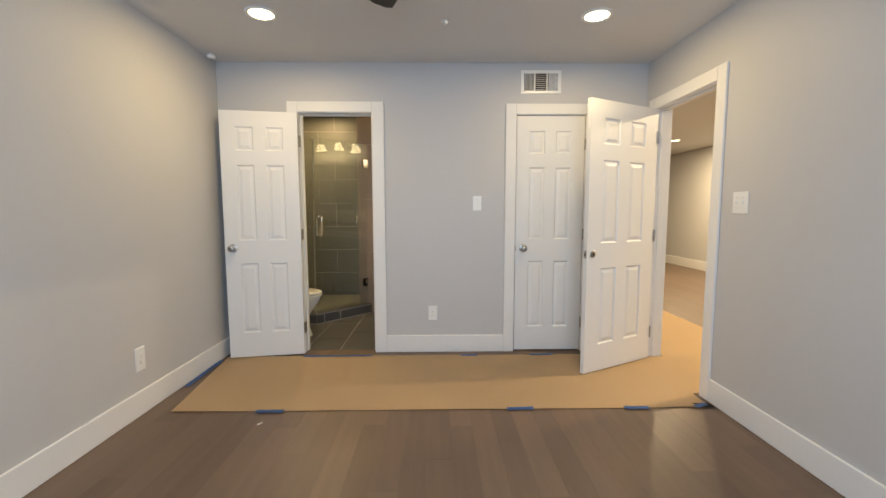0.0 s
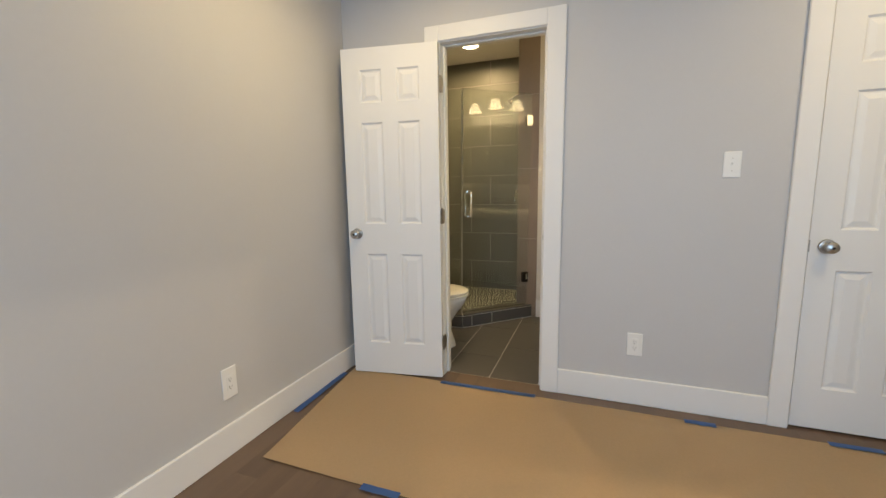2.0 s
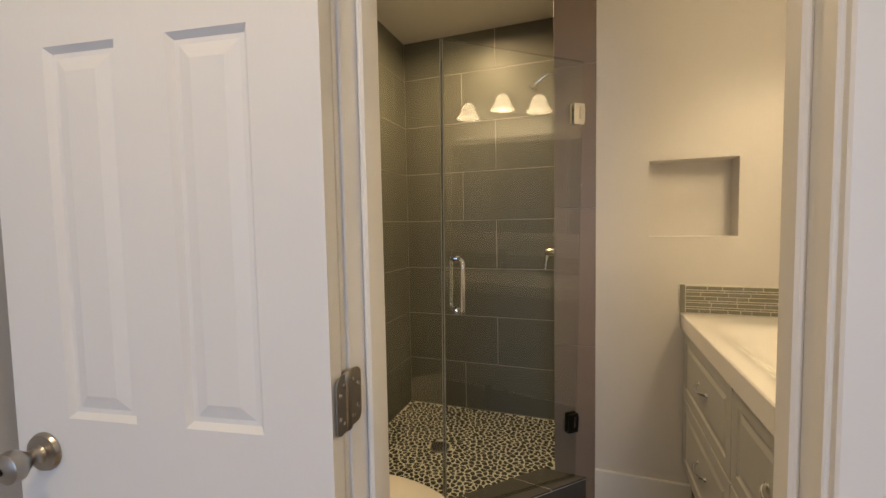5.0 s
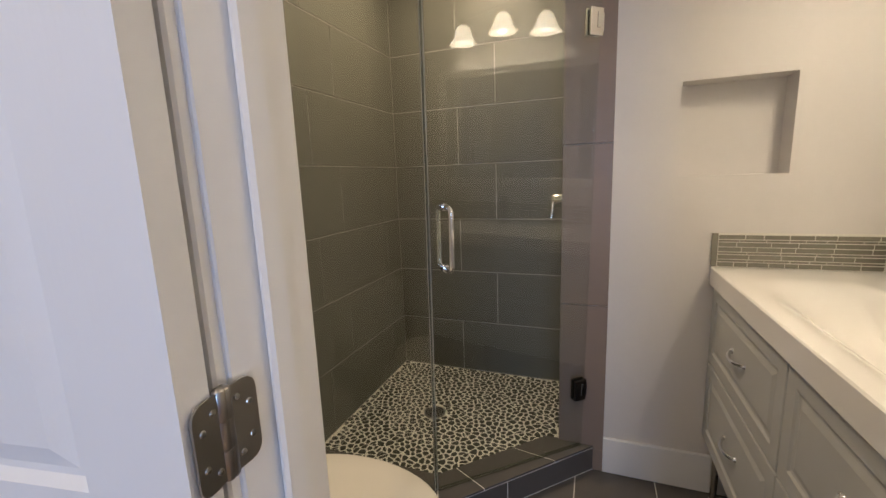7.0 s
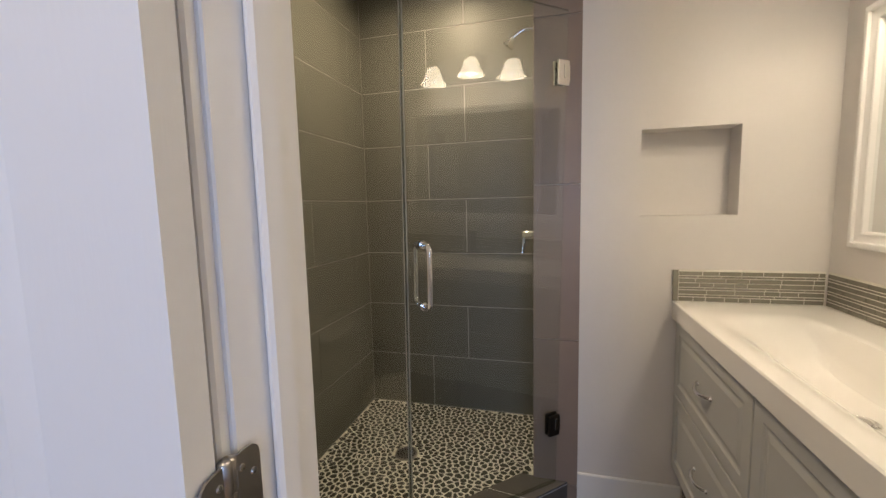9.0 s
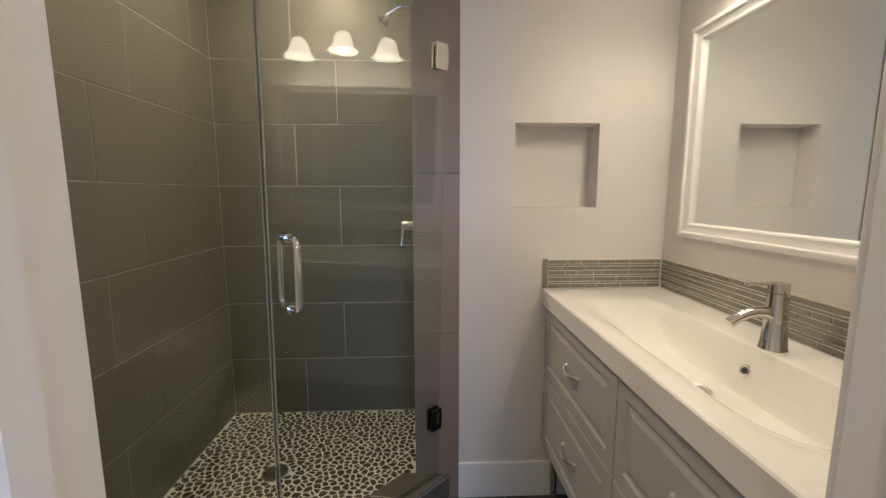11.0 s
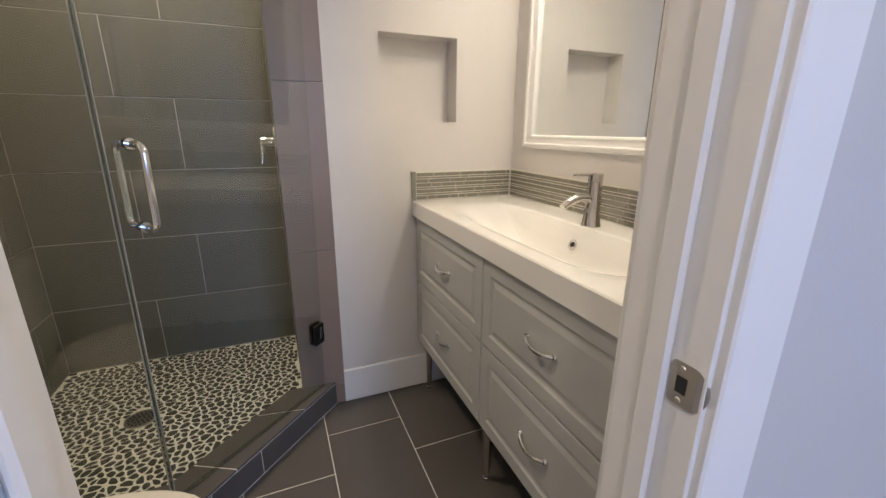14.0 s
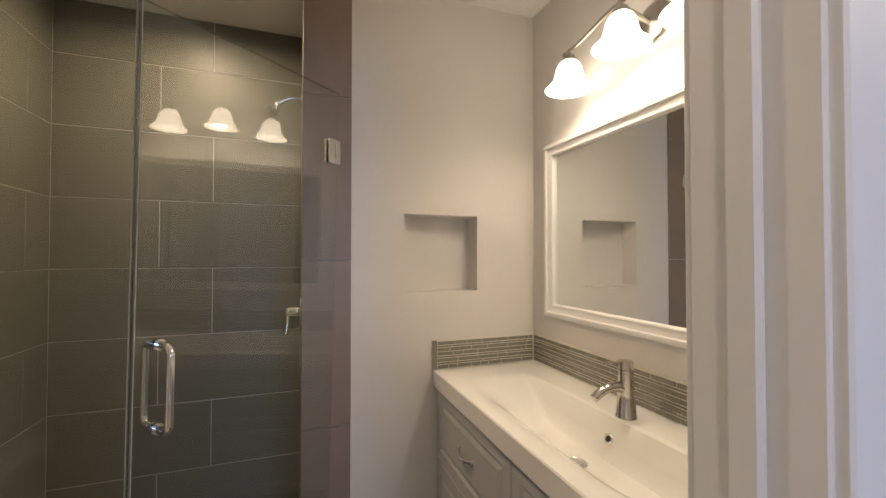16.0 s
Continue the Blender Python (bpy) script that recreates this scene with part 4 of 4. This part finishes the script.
def drawer_front(y0, y1, z0, z1):
    bm = bmesh.new()
    x = VF - 0.001
    rings = [(0.0, 0.0), (0.0, 0.017), (0.002, 0.019), (0.044, 0.019), (0.049, 0.0150), (0.055, 0.0135), (0.060, 0.0140), (0.074, 0.0180)]
    vs = [[bm.verts.new((x - d, a, b)) for a, b in ((y0 + i, z0 + i), (y1 - i, z0 + i), (y1 - i, z1 - i), (y0 + i, z1 - i))] for i, d in rings]
    for p, q in zip(vs, vs[1:]):
        for k in range(4):
            bm.faces.new((p[k], p[(k + 1) % 4], q[(k + 1) % 4], q[k]))
    bm.faces.new(vs[0]), bm.faces.new(vs[-1])
    bmesh.ops.recalc_face_normals(bm, faces=bm.faces)
    f = part("drawer_front", bm, CABINET, cab)
    cy, cz, hx = (y0 + y1) / 2, (z0 + z1) / 2, x - 0.0185
    pts = [(hx, cy - 0.056, cz + 0.004)] + [(hx - 0.021 * math.sin(math.pi * k / 12) ** 0.6 if 0 < k < 12 else hx, cy - 0.056 + 0.112 * k / 12, cz + 0.004 - 0.007 * math.sin(math.pi * k / 12)) for k in range(1, 12)] + [(hx, cy + 0.056, cz + 0.004)]
    h = part("drawer_pull", tube(pts, 0.0058, 10), CHROME, f, "curved chrome drawer pull", smooth=True)
    for sy in (-1, 1):
        turned([(0, 0), (0.009, 0), (0.0085, 0.004), (0.006, 0.008), (0, 0.009)], (hx + 0.002, cy + sy * 0.056, cz + 0.004), "-x", 12, bm := bmesh.new(), cap=False)
        part("pull_foot", bm, CHROME, f, smooth=True)
    return f


for y0, y1 in ((VY0 + 0.002, SPLIT - 0.003), (SPLIT + 0.003, VY1 - 0.002)):
    drawer_front(y0, y1, VZ0 + 0.002, MID - 0.003)
    drawer_front(y0, y1, MID + 0.003, VZ1 - 0.003)
for lx in (-0.150, 0.235):
    for ly in (VY0 + 0.04, SPLIT, VY1 - 0.045):
        part("leg", turned([(0.0, 0.0), (0.013, 0.0), (0.013, 0.008), (0.0105, 0.010), (0.015, 0.13), (0.017, 0.20), (0.017, 0.205), (0.022, 0.207), (0.022, VZ0), (0, VZ0)], (lx, ly, 0), "z", 18, cap=False), FAUCETMETAL, cab, "tapered chrome leg", smooth=True)

# one-piece ceramic sink top: a grid whose middle sinks into a wide shallow basin
TOPZ, TF = 0.917, -0.205
BX0, BX1, BY0, BY1, BD = -0.185, 0.150, 4.18, 5.19, 0.115


def basin_z(x, y):
    def ease(t):
        t = min(1, max(0, t))
        return t * t * t * (t * (6 * t - 15) + 10)
    ey = min(y - BY0, BY1 - y)
    fx = ease((x - BX0) / 0.24) * ease((BX1 - x) / 0.055)
    return TOPZ - BD * fx * ease(ey / 0.30) * (0.9 + 0.1 * ease(ey / 0.45))


bm = bmesh.new()
xs = [TF + 0.004 + (BATHR - 0.004 - TF) * i / 44 for i in range(45)]
xs[-1] = BATHR - 0.001
ys = [4.078 + (5.328 - 4.078) * j / 80 for j in range(81)]
top = [[bm.verts.new((x, y, basin_z(x, y))) for y in ys] for x in xs]
for i in range(44):
    for j in range(80):
        bm.faces.new((top[i][j], top[i + 1][j], top[i + 1][j + 1], top[i][j + 1]))
rim = [top[0][j] for j in range(81)] + [top[i][80] for i in range(1, 45)] + [top[44][j] for j in range(79, -1, -1)] + [top[i][0] for i in range(43, 0, -1)]


def ring_at(dx, z):
    out = []
    for v in rim:
        x = v.co.x - dx if v.co.x < TF + 0.005 else v.co.x
        y = v.co.y - dx if v.co.y < 4.0785 else v.co.y
        out.append(bm.verts.new((x, y, z)))
    return out


r1, r2, r3 = ring_at(0.004, TOPZ - 0.004), ring_at(0.004, 0.850), ring_at(0.001, 0.847)
for p, q in ((rim, r1), (r1, r2), (r2, r3)):
    for k in range(len(rim)):
        bm.faces.new((p[k], p[(k + 1) % len(rim)], q[(k + 1) % len(rim)], q[k]))
bmesh.ops.recalc_face_normals(bm, faces=bm.faces)
sink = thing("washbasin", (0, 0, 0), 0, "glossy white one-piece ceramic washbasin top", "sink")
part("basin", bm, CERAMIC, sink, smooth=True)
OVX, OVY = 0.1215, 4.668
tip = Matrix.Translation((OVX - 0.001, OVY, basin_z(OVX, OVY) + 0.0015)) @ pose(0, 0, 0, 0, -62)
bm = turned([(0.009, 0.0), (0.016, 0.0), (0.016, 0.002), (0.012, 0.0035), (0.009, 0.002)], (0, 0, 0), "z", 24, cap=False)
bm.transform(tip)
ring = part("overflow_ring", bm, CHROME, sink, "chrome overflow ring", smooth=True)
bm = turned([(0, 0), (0.0095, 0), (0.0095, 0.0012), (0, 0.0012)], (0, 0, 0), "z", 20, cap=False)
bm.transform(tip)
part("hole", bm, SLOT, ring)
DRX, DRY = -0.008, 4.650
zd = basin_z(DRX, DRY)
dr = part("sink_drain", turned([(0.0, 0.001), (0.031, 0.001), (0.031, 0.003), (0.026, 0.005), (0.022, 0.003), (0.0, 0.003)], (DRX, DRY, zd), "z", 28, cap=False), CHROME, sink, "chrome pop-up drain", smooth=True)
part("stopper", turned([(0, 0.003), (0.019, 0.003), (0.019, 0.007), (0.012, 0.0095), (0, 0.010)], (DRX, DRY, zd), "z", 24, cap=False), CHROME, dr, smooth=True)

# faucet
fa = thing("faucet", (0.178, 4.660, TOPZ), 0, "brushed chrome single-lever basin faucet", "faucet")
part("body", turned([(0, 0), (0.031, 0), (0.031, 0.003), (0.0285, 0.006), (0.0240, 0.07), (0.0222, 0.120), (0.0222, 0.140), (0, 0.140)], (0, 0, 0), "z", 28, cap=False), FAUCETMETAL, fa, smooth=True)
part("spout", tube([(-0.005, 0, 0.080), (-0.03, 0, 0.093), (-0.055, 0, 0.094), (-0.080, 0, 0.088), (-0.102, 0, 0.078), (-0.118, 0, 0.066)], [0.015, 0.0145, 0.0138, 0.0132, 0.0128, 0.0125], 18), FAUCETMETAL, fa, smooth=True)
part("cartridge_cap", turned([(0, 0.142), (0.0222, 0.142), (0.0222, 0.162), (0.0212, 0.166), (0, 0.167)], (0, 0, 0), "z", 28, cap=False), FAUCETMETAL, fa, smooth=True)
part("lever", box(bmesh.new(), (-0.085, -0.007, 0.160), (0.0, 0.007, 0.167), 0.0025, 2), FAUCETMETAL, fa, "flat chrome lever", smooth=True)

# mirror
MY0, MY1, MZ0, MZ1 = 4.165, 5.208, 1.139, 1.868
mir = thing("wall_mirror", (BATHR, (MY0 + MY1) / 2, MZ0), 0, "rectangular mirror in a white moulded frame", "mirror")
my, mz = (MY1 - MY0) / 2, MZ1 - MZ0
prof = [(0.0, 0.001), (0.0, 0.022), (0.004, 0.028), (0.016, 0.031), (0.024, 0.029), (0.028, 0.022), (0.050, 0.018), (0.058, 0.020), (0.064, 0.018), (0.067, 0.010), (0.070, 0.004)]
prof = [(i * 0.78, d) for i, d in prof]
corners = [(-1, 0), (1, 0), (1, 1), (-1, 1)]
for k in range(4):
    bm = bmesh.new()
    strip = []
    for cy, cz in (corners[k], corners[(k + 1) % 4]):
        strip.append([bm.verts.new((-d, cy * (my - i), i if cz == 0 else mz - i)) for i, d in prof])
    for p in range(len(prof) - 1):
        bm.faces.new((strip[0][p], strip[0][p + 1], strip[1][p + 1], strip[1][p]))
    bmesh.ops.recalc_face_normals(bm, faces=bm.faces)
    part("frame_rail", bm, TRIM, mir, smooth=True)
part("mirror_glass", boxes(((-0.006, -my + 0.05, 0.05), (-0.002, my - 0.05, mz - 0.05))), MIRROR, mir, "silvered glass")

# vanity light
vl = thing("vanity_light", (BATHR, 4.645, 2.11), 0, "three-bulb vanity light with frosted bell shades", "wall light")
part("back_plate", turned([(0, 0), (0.062, 0), (0.060, 0.010), (0.045, 0.022), (0.0, 0.026)], (0, 0, 0), "-x", 36, cap=False), NICKEL, vl, smooth=True)
part("stem", tube([(-0.02, 0, 0), (-0.08, 0, 0.012), (-0.131, 0, 0.026)], 0.009, 12), NICKEL, vl, smooth=True)
wave = [(-0.131, -0.275 + 0.55 * k / 24, 0.022 + 0.016 * math.cos(2 * math.pi * (k / 24 - 0.5) * 1.15)) for k in range(25)]
part("arm_bar", tube(wave, 0.0065, 10), NICKEL, vl, "wavy satin nickel bar", smooth=True)
for dy in (-0.245, 0.0, 0.245):
    zb = 0.022 + 0.016 * math.cos(2 * math.pi * (dy / 0.55) * 1.15)
    hold = part("socket_cup", turned([(0, 0.004), (0.008, 0.004), (0.010, -0.012), (0.020, -0.018), (0.024, -0.034), (0.026, -0.040), (0.0, -0.041)], (-0.131, dy, zb), "z", 24, cap=False), NICKEL, vl, smooth=True)
    sh = part("shade", turned([(0.024, -0.036), (0.034, -0.044), (0.043, -0.060), (0.048, -0.082), (0.054, -0.104), (0.068, -0.122), (0.083, -0.134), (0.081, -0.136), (0.066, -0.125), (0.051, -0.106), (0.045, -0.082), (0.040, -0.060), (0.031, -0.046), (0.024, -0.038)], (-0.131, dy, zb), "z", 36, cap=False), SHADE, vl, "frosted glass bell shade", smooth=True)
    bl = part("bulb", turned([(0, -0.042), (0.013, -0.046), (0.016, -0.062), (0.027, -0.085), (0.029, -0.100), (0.022, -0.118), (0.0, -0.126)], (-0.131, dy, zb), "z", 24, cap=False), BULB, vl, smooth=True)
    bl.visible_shadow = False

# glass mosaic backsplash
rng = random.Random(4)
def mosaic(name, place, turn, length, label):
    """Strips in the thing's own x-z plane, facing its -y."""
    m = thing(name, place, turn, label, "backsplash")
    hh = 0.122
    part("backing", boxes(((0, -0.006, 0.001), (length, -0.0005, hh))), MOSGROUT, m)
    rows = (0.0175, 0.0095, 0.0175, 0.0095, 0.0175, 0.0175, 0.0095, 0.0175)
    z = 0.003
    for r in rows:
        x = 0.022 if turn == 0 else 0.002
        while x < length - 0.006:
            w = min(rng.uniform(0.03, 0.105), length - 0.002 - x)
            if w > 0.008:
                piece("mosaic_strip", tile_mesh(round(w, 3), r - 0.0034, 0.0022, 0.0006, MOSAIC), m, Matrix.Translation((x, -0.006, z)) @ pose(0, 0, 0, 90))
            x += round(w, 3) + 0.003
        z += r
    if turn == 0:
        part("edge_strip", boxes(((0.0, -0.0098, 0.002), (0.019, -0.0061, hh)), bevel=0.0008), MOSAIC, m)


mosaic("backsplash", (-0.208, NICHE, TOPZ), 0, 0.483, "grey-green glass mosaic backsplash on the niche wall")
mosaic("backsplash", (BATHR, 5.319, TOPZ), -90, 1.24, "grey-green glass mosaic backsplash behind the faucet")

# ---- tiles, planks and pebbles ----
COURSE, Z0 = 0.3085, 0.104
LEFTT = tagged(part("tile_bed_left", boxes(((BATHL - 0.0118, 4.80, 0), (BATHL - 0.0028, BACK + 0.009, BATH_CEIL))), GROUT), "dark grey shower wall tiles in pale grout", "tile wall", kind="structure")
BACKT = tagged(part("tile_bed_back", boxes(((BATHL - 0.0028, BACK + 0.0028, 0), (SWX + 0.004, BACK + 0.0118, BATH_CEIL))), GROUT), "dark grey shower back wall tiles in pale grout", "tile wall", kind="structure")
SIDET = tagged(part("tile_bed_side", boxes(((SWX + 0.0028, NICHE - 0.002, 0), (SX0 - 0.0002, BACK + 0.0028, BATH_CEIL))), GROUT), "dark grey tiles on the shower side wall", "tile wall", kind="structure")
ENDT = tagged(part("tile_bed_end", boxes(((SWX + 0.003, NICHE - 0.0055, 0), (-0.546, NICHE - 0.0005, BATH_CEIL))), GROUT), "brown-grey upright tiles on the shower wall end", "tile wall", kind="structure")


def courses(parent, u0, u1, joints, to_world):
    """Running-bond tiles between u0 and u1; joints are the seams of even and odd courses."""
    for r in range(-1, 8):
        z0, z1 = max(0.0, Z0 + COURSE * r), min(BATH_CEIL - 0.001, Z0 + COURSE * (r + 1))
        if z1 - z0 < 0.02:
            continue
        j = joints[r % 2]
        first = j - 0.614 * math.ceil((j - u0) / 0.614)
        while first < u1:
            a, b = max(u0, first), min(u1, first + 0.614)
            if b - a > 0.012:
                piece("tile", tile_mesh(b - a - 0.0035, z1 - z0 - 0.0035, 0.0066, 0.0009, WALLTILE), parent, to_world(a + 0.0015, z0 + 0.0015))
            first += 0.614


courses(BACKT, BATHL - 0.0015, SWX + 0.0015, (-1.335, -1.120), lambda u, z: Matrix.Translation((u, BACK + 0.0075, z)) @ pose(0, 0, 0, 90))
courses(LEFTT, 4.802, BACK + 0.0015, (5.095, 5.290), lambda u, z: Matrix.Translation((BATHL - 0.0075, u, z)) @ pose(0, 0, 0, 90, 0, 90))
courses(SIDET, 0, BACK - NICHE, (0.30, 0.10), lambda u, z: Matrix.Translation((SWX + 0.0075, BACK - u, z)) @ pose(0, 0, 0, 90, 0, -90))
for z0, z1 in ((0.002, 0.100), (0.103, 0.737), (0.740, 1.374), (1.377, 2.013), (2.016, BATH_CEIL - 0.002)):
    piece("tile", tile_mesh(0.182, z1 - z0, 0.0075, 0.0009, STRIPTILE), ENDT, Matrix.Translation((SWX, NICHE - 0.0045, z0)) @ pose(0, 0, 0, 90))

# bathroom floor: long tiles, running away from the door
cols = [(-1.74, -1.273, 4.915), (-1.270, -0.962, 4.505), (-0.959, -0.656, 4.915), (-0.653, -0.347, 5.125), (-0.344, -0.038, 4.922), (-0.035, 0.286, 5.125)]
for x0, x1, j in cols:
    y = j - 0.622 * 3
    while y < NICHE + 0.3:
        a, b = max(3.967, y), min(NICHE, y + 0.622)
        if b - a > 0.02:
            piece("tile", tile_mesh(x1 - x0 - 0.001, b - a - 0.005, 0.0065, 0.0009, FLOORTILE), BATHFLOOR, Matrix.Translation((x0 + 0.0015, a + 0.002, -0.0065)))
        y += 0.622

# bedroom planks
rng = random.Random(11)
PW = 0.1255
x = LEFT
while x < RIGHT - 0.005:
    w = min(PW, RIGHT - x)
    y = REAR - rng.uniform(0.0, 1.1)
    while y < 3.963:
        ln = rng.choice((0.62, 0.86, 1.10, 1.35))
        a, b = max(REAR, y), min(3.963, y + ln)
        if b - a > 0.03:
            piece("plank", tile_mesh(w - 0.0003, b - a - 0.0003, 0.011, 0.0002, WOOD), FLOOR, Matrix.Translation((x, a, -0.0112)))
        y += ln
    x += PW
vs, fs = [], []
x = RIGHT
while x < 5.69:
    y = -0.6 - rng.uniform(0, 1.2)
    while y < 12.0:
        ln = rng.choice((0.62, 0.86, 1.10, 1.35))
        lo_y = 2.995 if x < RIGHT + 0.115 else -0.6
        hi_y = 3.76 if x < RIGHT + 0.115 else 12.0
        a, b = max(lo_y, y), min(hi_y, y + ln)
        if b - a > 0.03:
            q = len(vs)
            vs += [(x, a, -0.0005), (x + PW - 0.001, a, -0.0005), (x + PW - 0.001, b - 0.001, -0.0005), (x, b - 0.001, -0.0005)]
            vs += [(vx, vy, -0.0115) for vx, vy, _ in vs[q:q + 4]]
            fs += [(q, q + 1, q + 2, q + 3)] + [(q + k, q + 4 + k, q + 4 + (k + 1) % 4, q + (k + 1) % 4) for k in range(4)]
        y += ln
    x += PW
me = bpy.data.meshes.new("planks")
me.from_pydata(vs, [], fs)
me.materials.append(WOODHALL)
hp = new("planks", me)
hp.parent = HALLFLOOR
tagged(hp, kind="stuff")

# pebbles: rounded cells between jittered seeds
rng = random.Random(7)
STEP = 0.029
seeds = []
nx, ny = int(1.0 / STEP) + 6, int(1.0 / STEP) + 8
for i in range(-2, nx):
    for j in range(-2, ny + 6):
        seeds.append((BATHL + ((i + (0.5 if j % 2 else 0)) * STEP + rng.uniform(-0.46, 0.46) * STEP) * 1.20, 4.90 + j * STEP * 0.84 + rng.uniform(-0.42, 0.42) * STEP))
cells = {}
for s in seeds:
    cells.setdefault((int(s[0] // 0.06), int(s[1] // 0.06)), []).append(s)


def inside(x, y):
    if x < BATHL + 0.004 or x > SWX - 0.004 or y > BACK - 0.004 or y < 4.958:
        return False
    return x - y < -6.124 + 0.004


def cell(s):
    poly = [(s[0] - 0.05, s[1] - 0.05), (s[0] + 0.05, s[1] - 0.05), (s[0] + 0.05, s[1] + 0.05), (s[0] - 0.05, s[1] + 0.05)]
    kx, ky = int(s[0] // 0.06), int(s[1] // 0.06)
    near = [o for a in (-1, 0, 1) for b in (-1, 0, 1) for o in cells.get((kx + a, ky + b), ()) if o != s]
    for o in near:
        dx, dy = o[0] - s[0], o[1] - s[1]
        d = math.hypot(dx, dy)
        if d > 0.09 or d < 1e-6:
            continue
        dx, dy, lim = dx / d, dy / d, d / 2 - 0.0030 - 0.0010 * abs(dy)
        out = []
        for k in range(len(poly)):
            p, q = poly[k], poly[(k + 1) % len(poly)]
            a, b = (p[0] - s[0]) * dx + (p[1] - s[1]) * dy - lim, (q[0] - s[0]) * dx + (q[1] - s[1]) * dy - lim
            if a <= 0:
                out.append(p)
            if a * b < 0:
                t = a / (a - b)
                out.append((p[0] + (q[0] - p[0]) * t, p[1] + (q[1] - p[1]) * t))
        poly = out
        if len(poly) < 3:
            return None
    for _ in range(2):
        poly = [c for k in range(len(poly)) for c in (lerp(poly[k], poly[(k + 1) % len(poly)], 0.25), lerp(poly[k], poly[(k + 1) % len(poly)], 0.75))]
    return poly[::2] if len(poly) > 16 else poly


allv, allf = [], []
count = 0
for s in seeds:
    if not inside(*s) or math.hypot(s[0] + 1.335, s[1] - 5.37) < 0.066:
        continue
    poly = cell(s)
    if not poly:
        continue
    poly = [(min(max(px, BATHL + 0.001), SWX - 0.001), min(py, BACK - 0.001)) for px, py in poly]
    n = len(poly)
    zt = PAN + rng.uniform(-0.001, 0.0015)
    vv = [(px, py, PAN - 0.0034) for px, py in poly] + [(s[0] + (px - s[0]) * 0.95, s[1] + (py - s[1]) * 0.95, zt - 0.0012) for px, py in poly] + [(s[0] + (px - s[0]) * 0.72, s[1] + (py - s[1]) * 0.72, zt) for px, py in poly]
    ff = [tuple(range(2 * n, 3 * n))] + [(k, (k + 1) % n, n + (k + 1) % n, n + k) for k in range(n)] + [(n + k, n + (k + 1) % n, 2 * n + (k + 1) % n, 2 * n + k) for k in range(n)]
    if s[0] - s[1] > -6.48 and count < 290:
        me = bpy.data.meshes.new("pebble")
        me.from_pydata(vv, [], ff)
        me.materials.append(PEBBLE)
        new("pebble", me).parent = pan
        count += 1
    else:
        q = len(allv)
        allv += vv
        allf += [tuple(k + q for k in f) for f in ff]
me = bpy.data.meshes.new("pebbles")
me.from_pydata(allv, [], allf)
me.materials.append(PEBBLE)
for p in me.polygons:
    p.use_smooth = True
rest = new("pebbles", me)
rest.parent = pan
tagged(rest, kind="stuff")
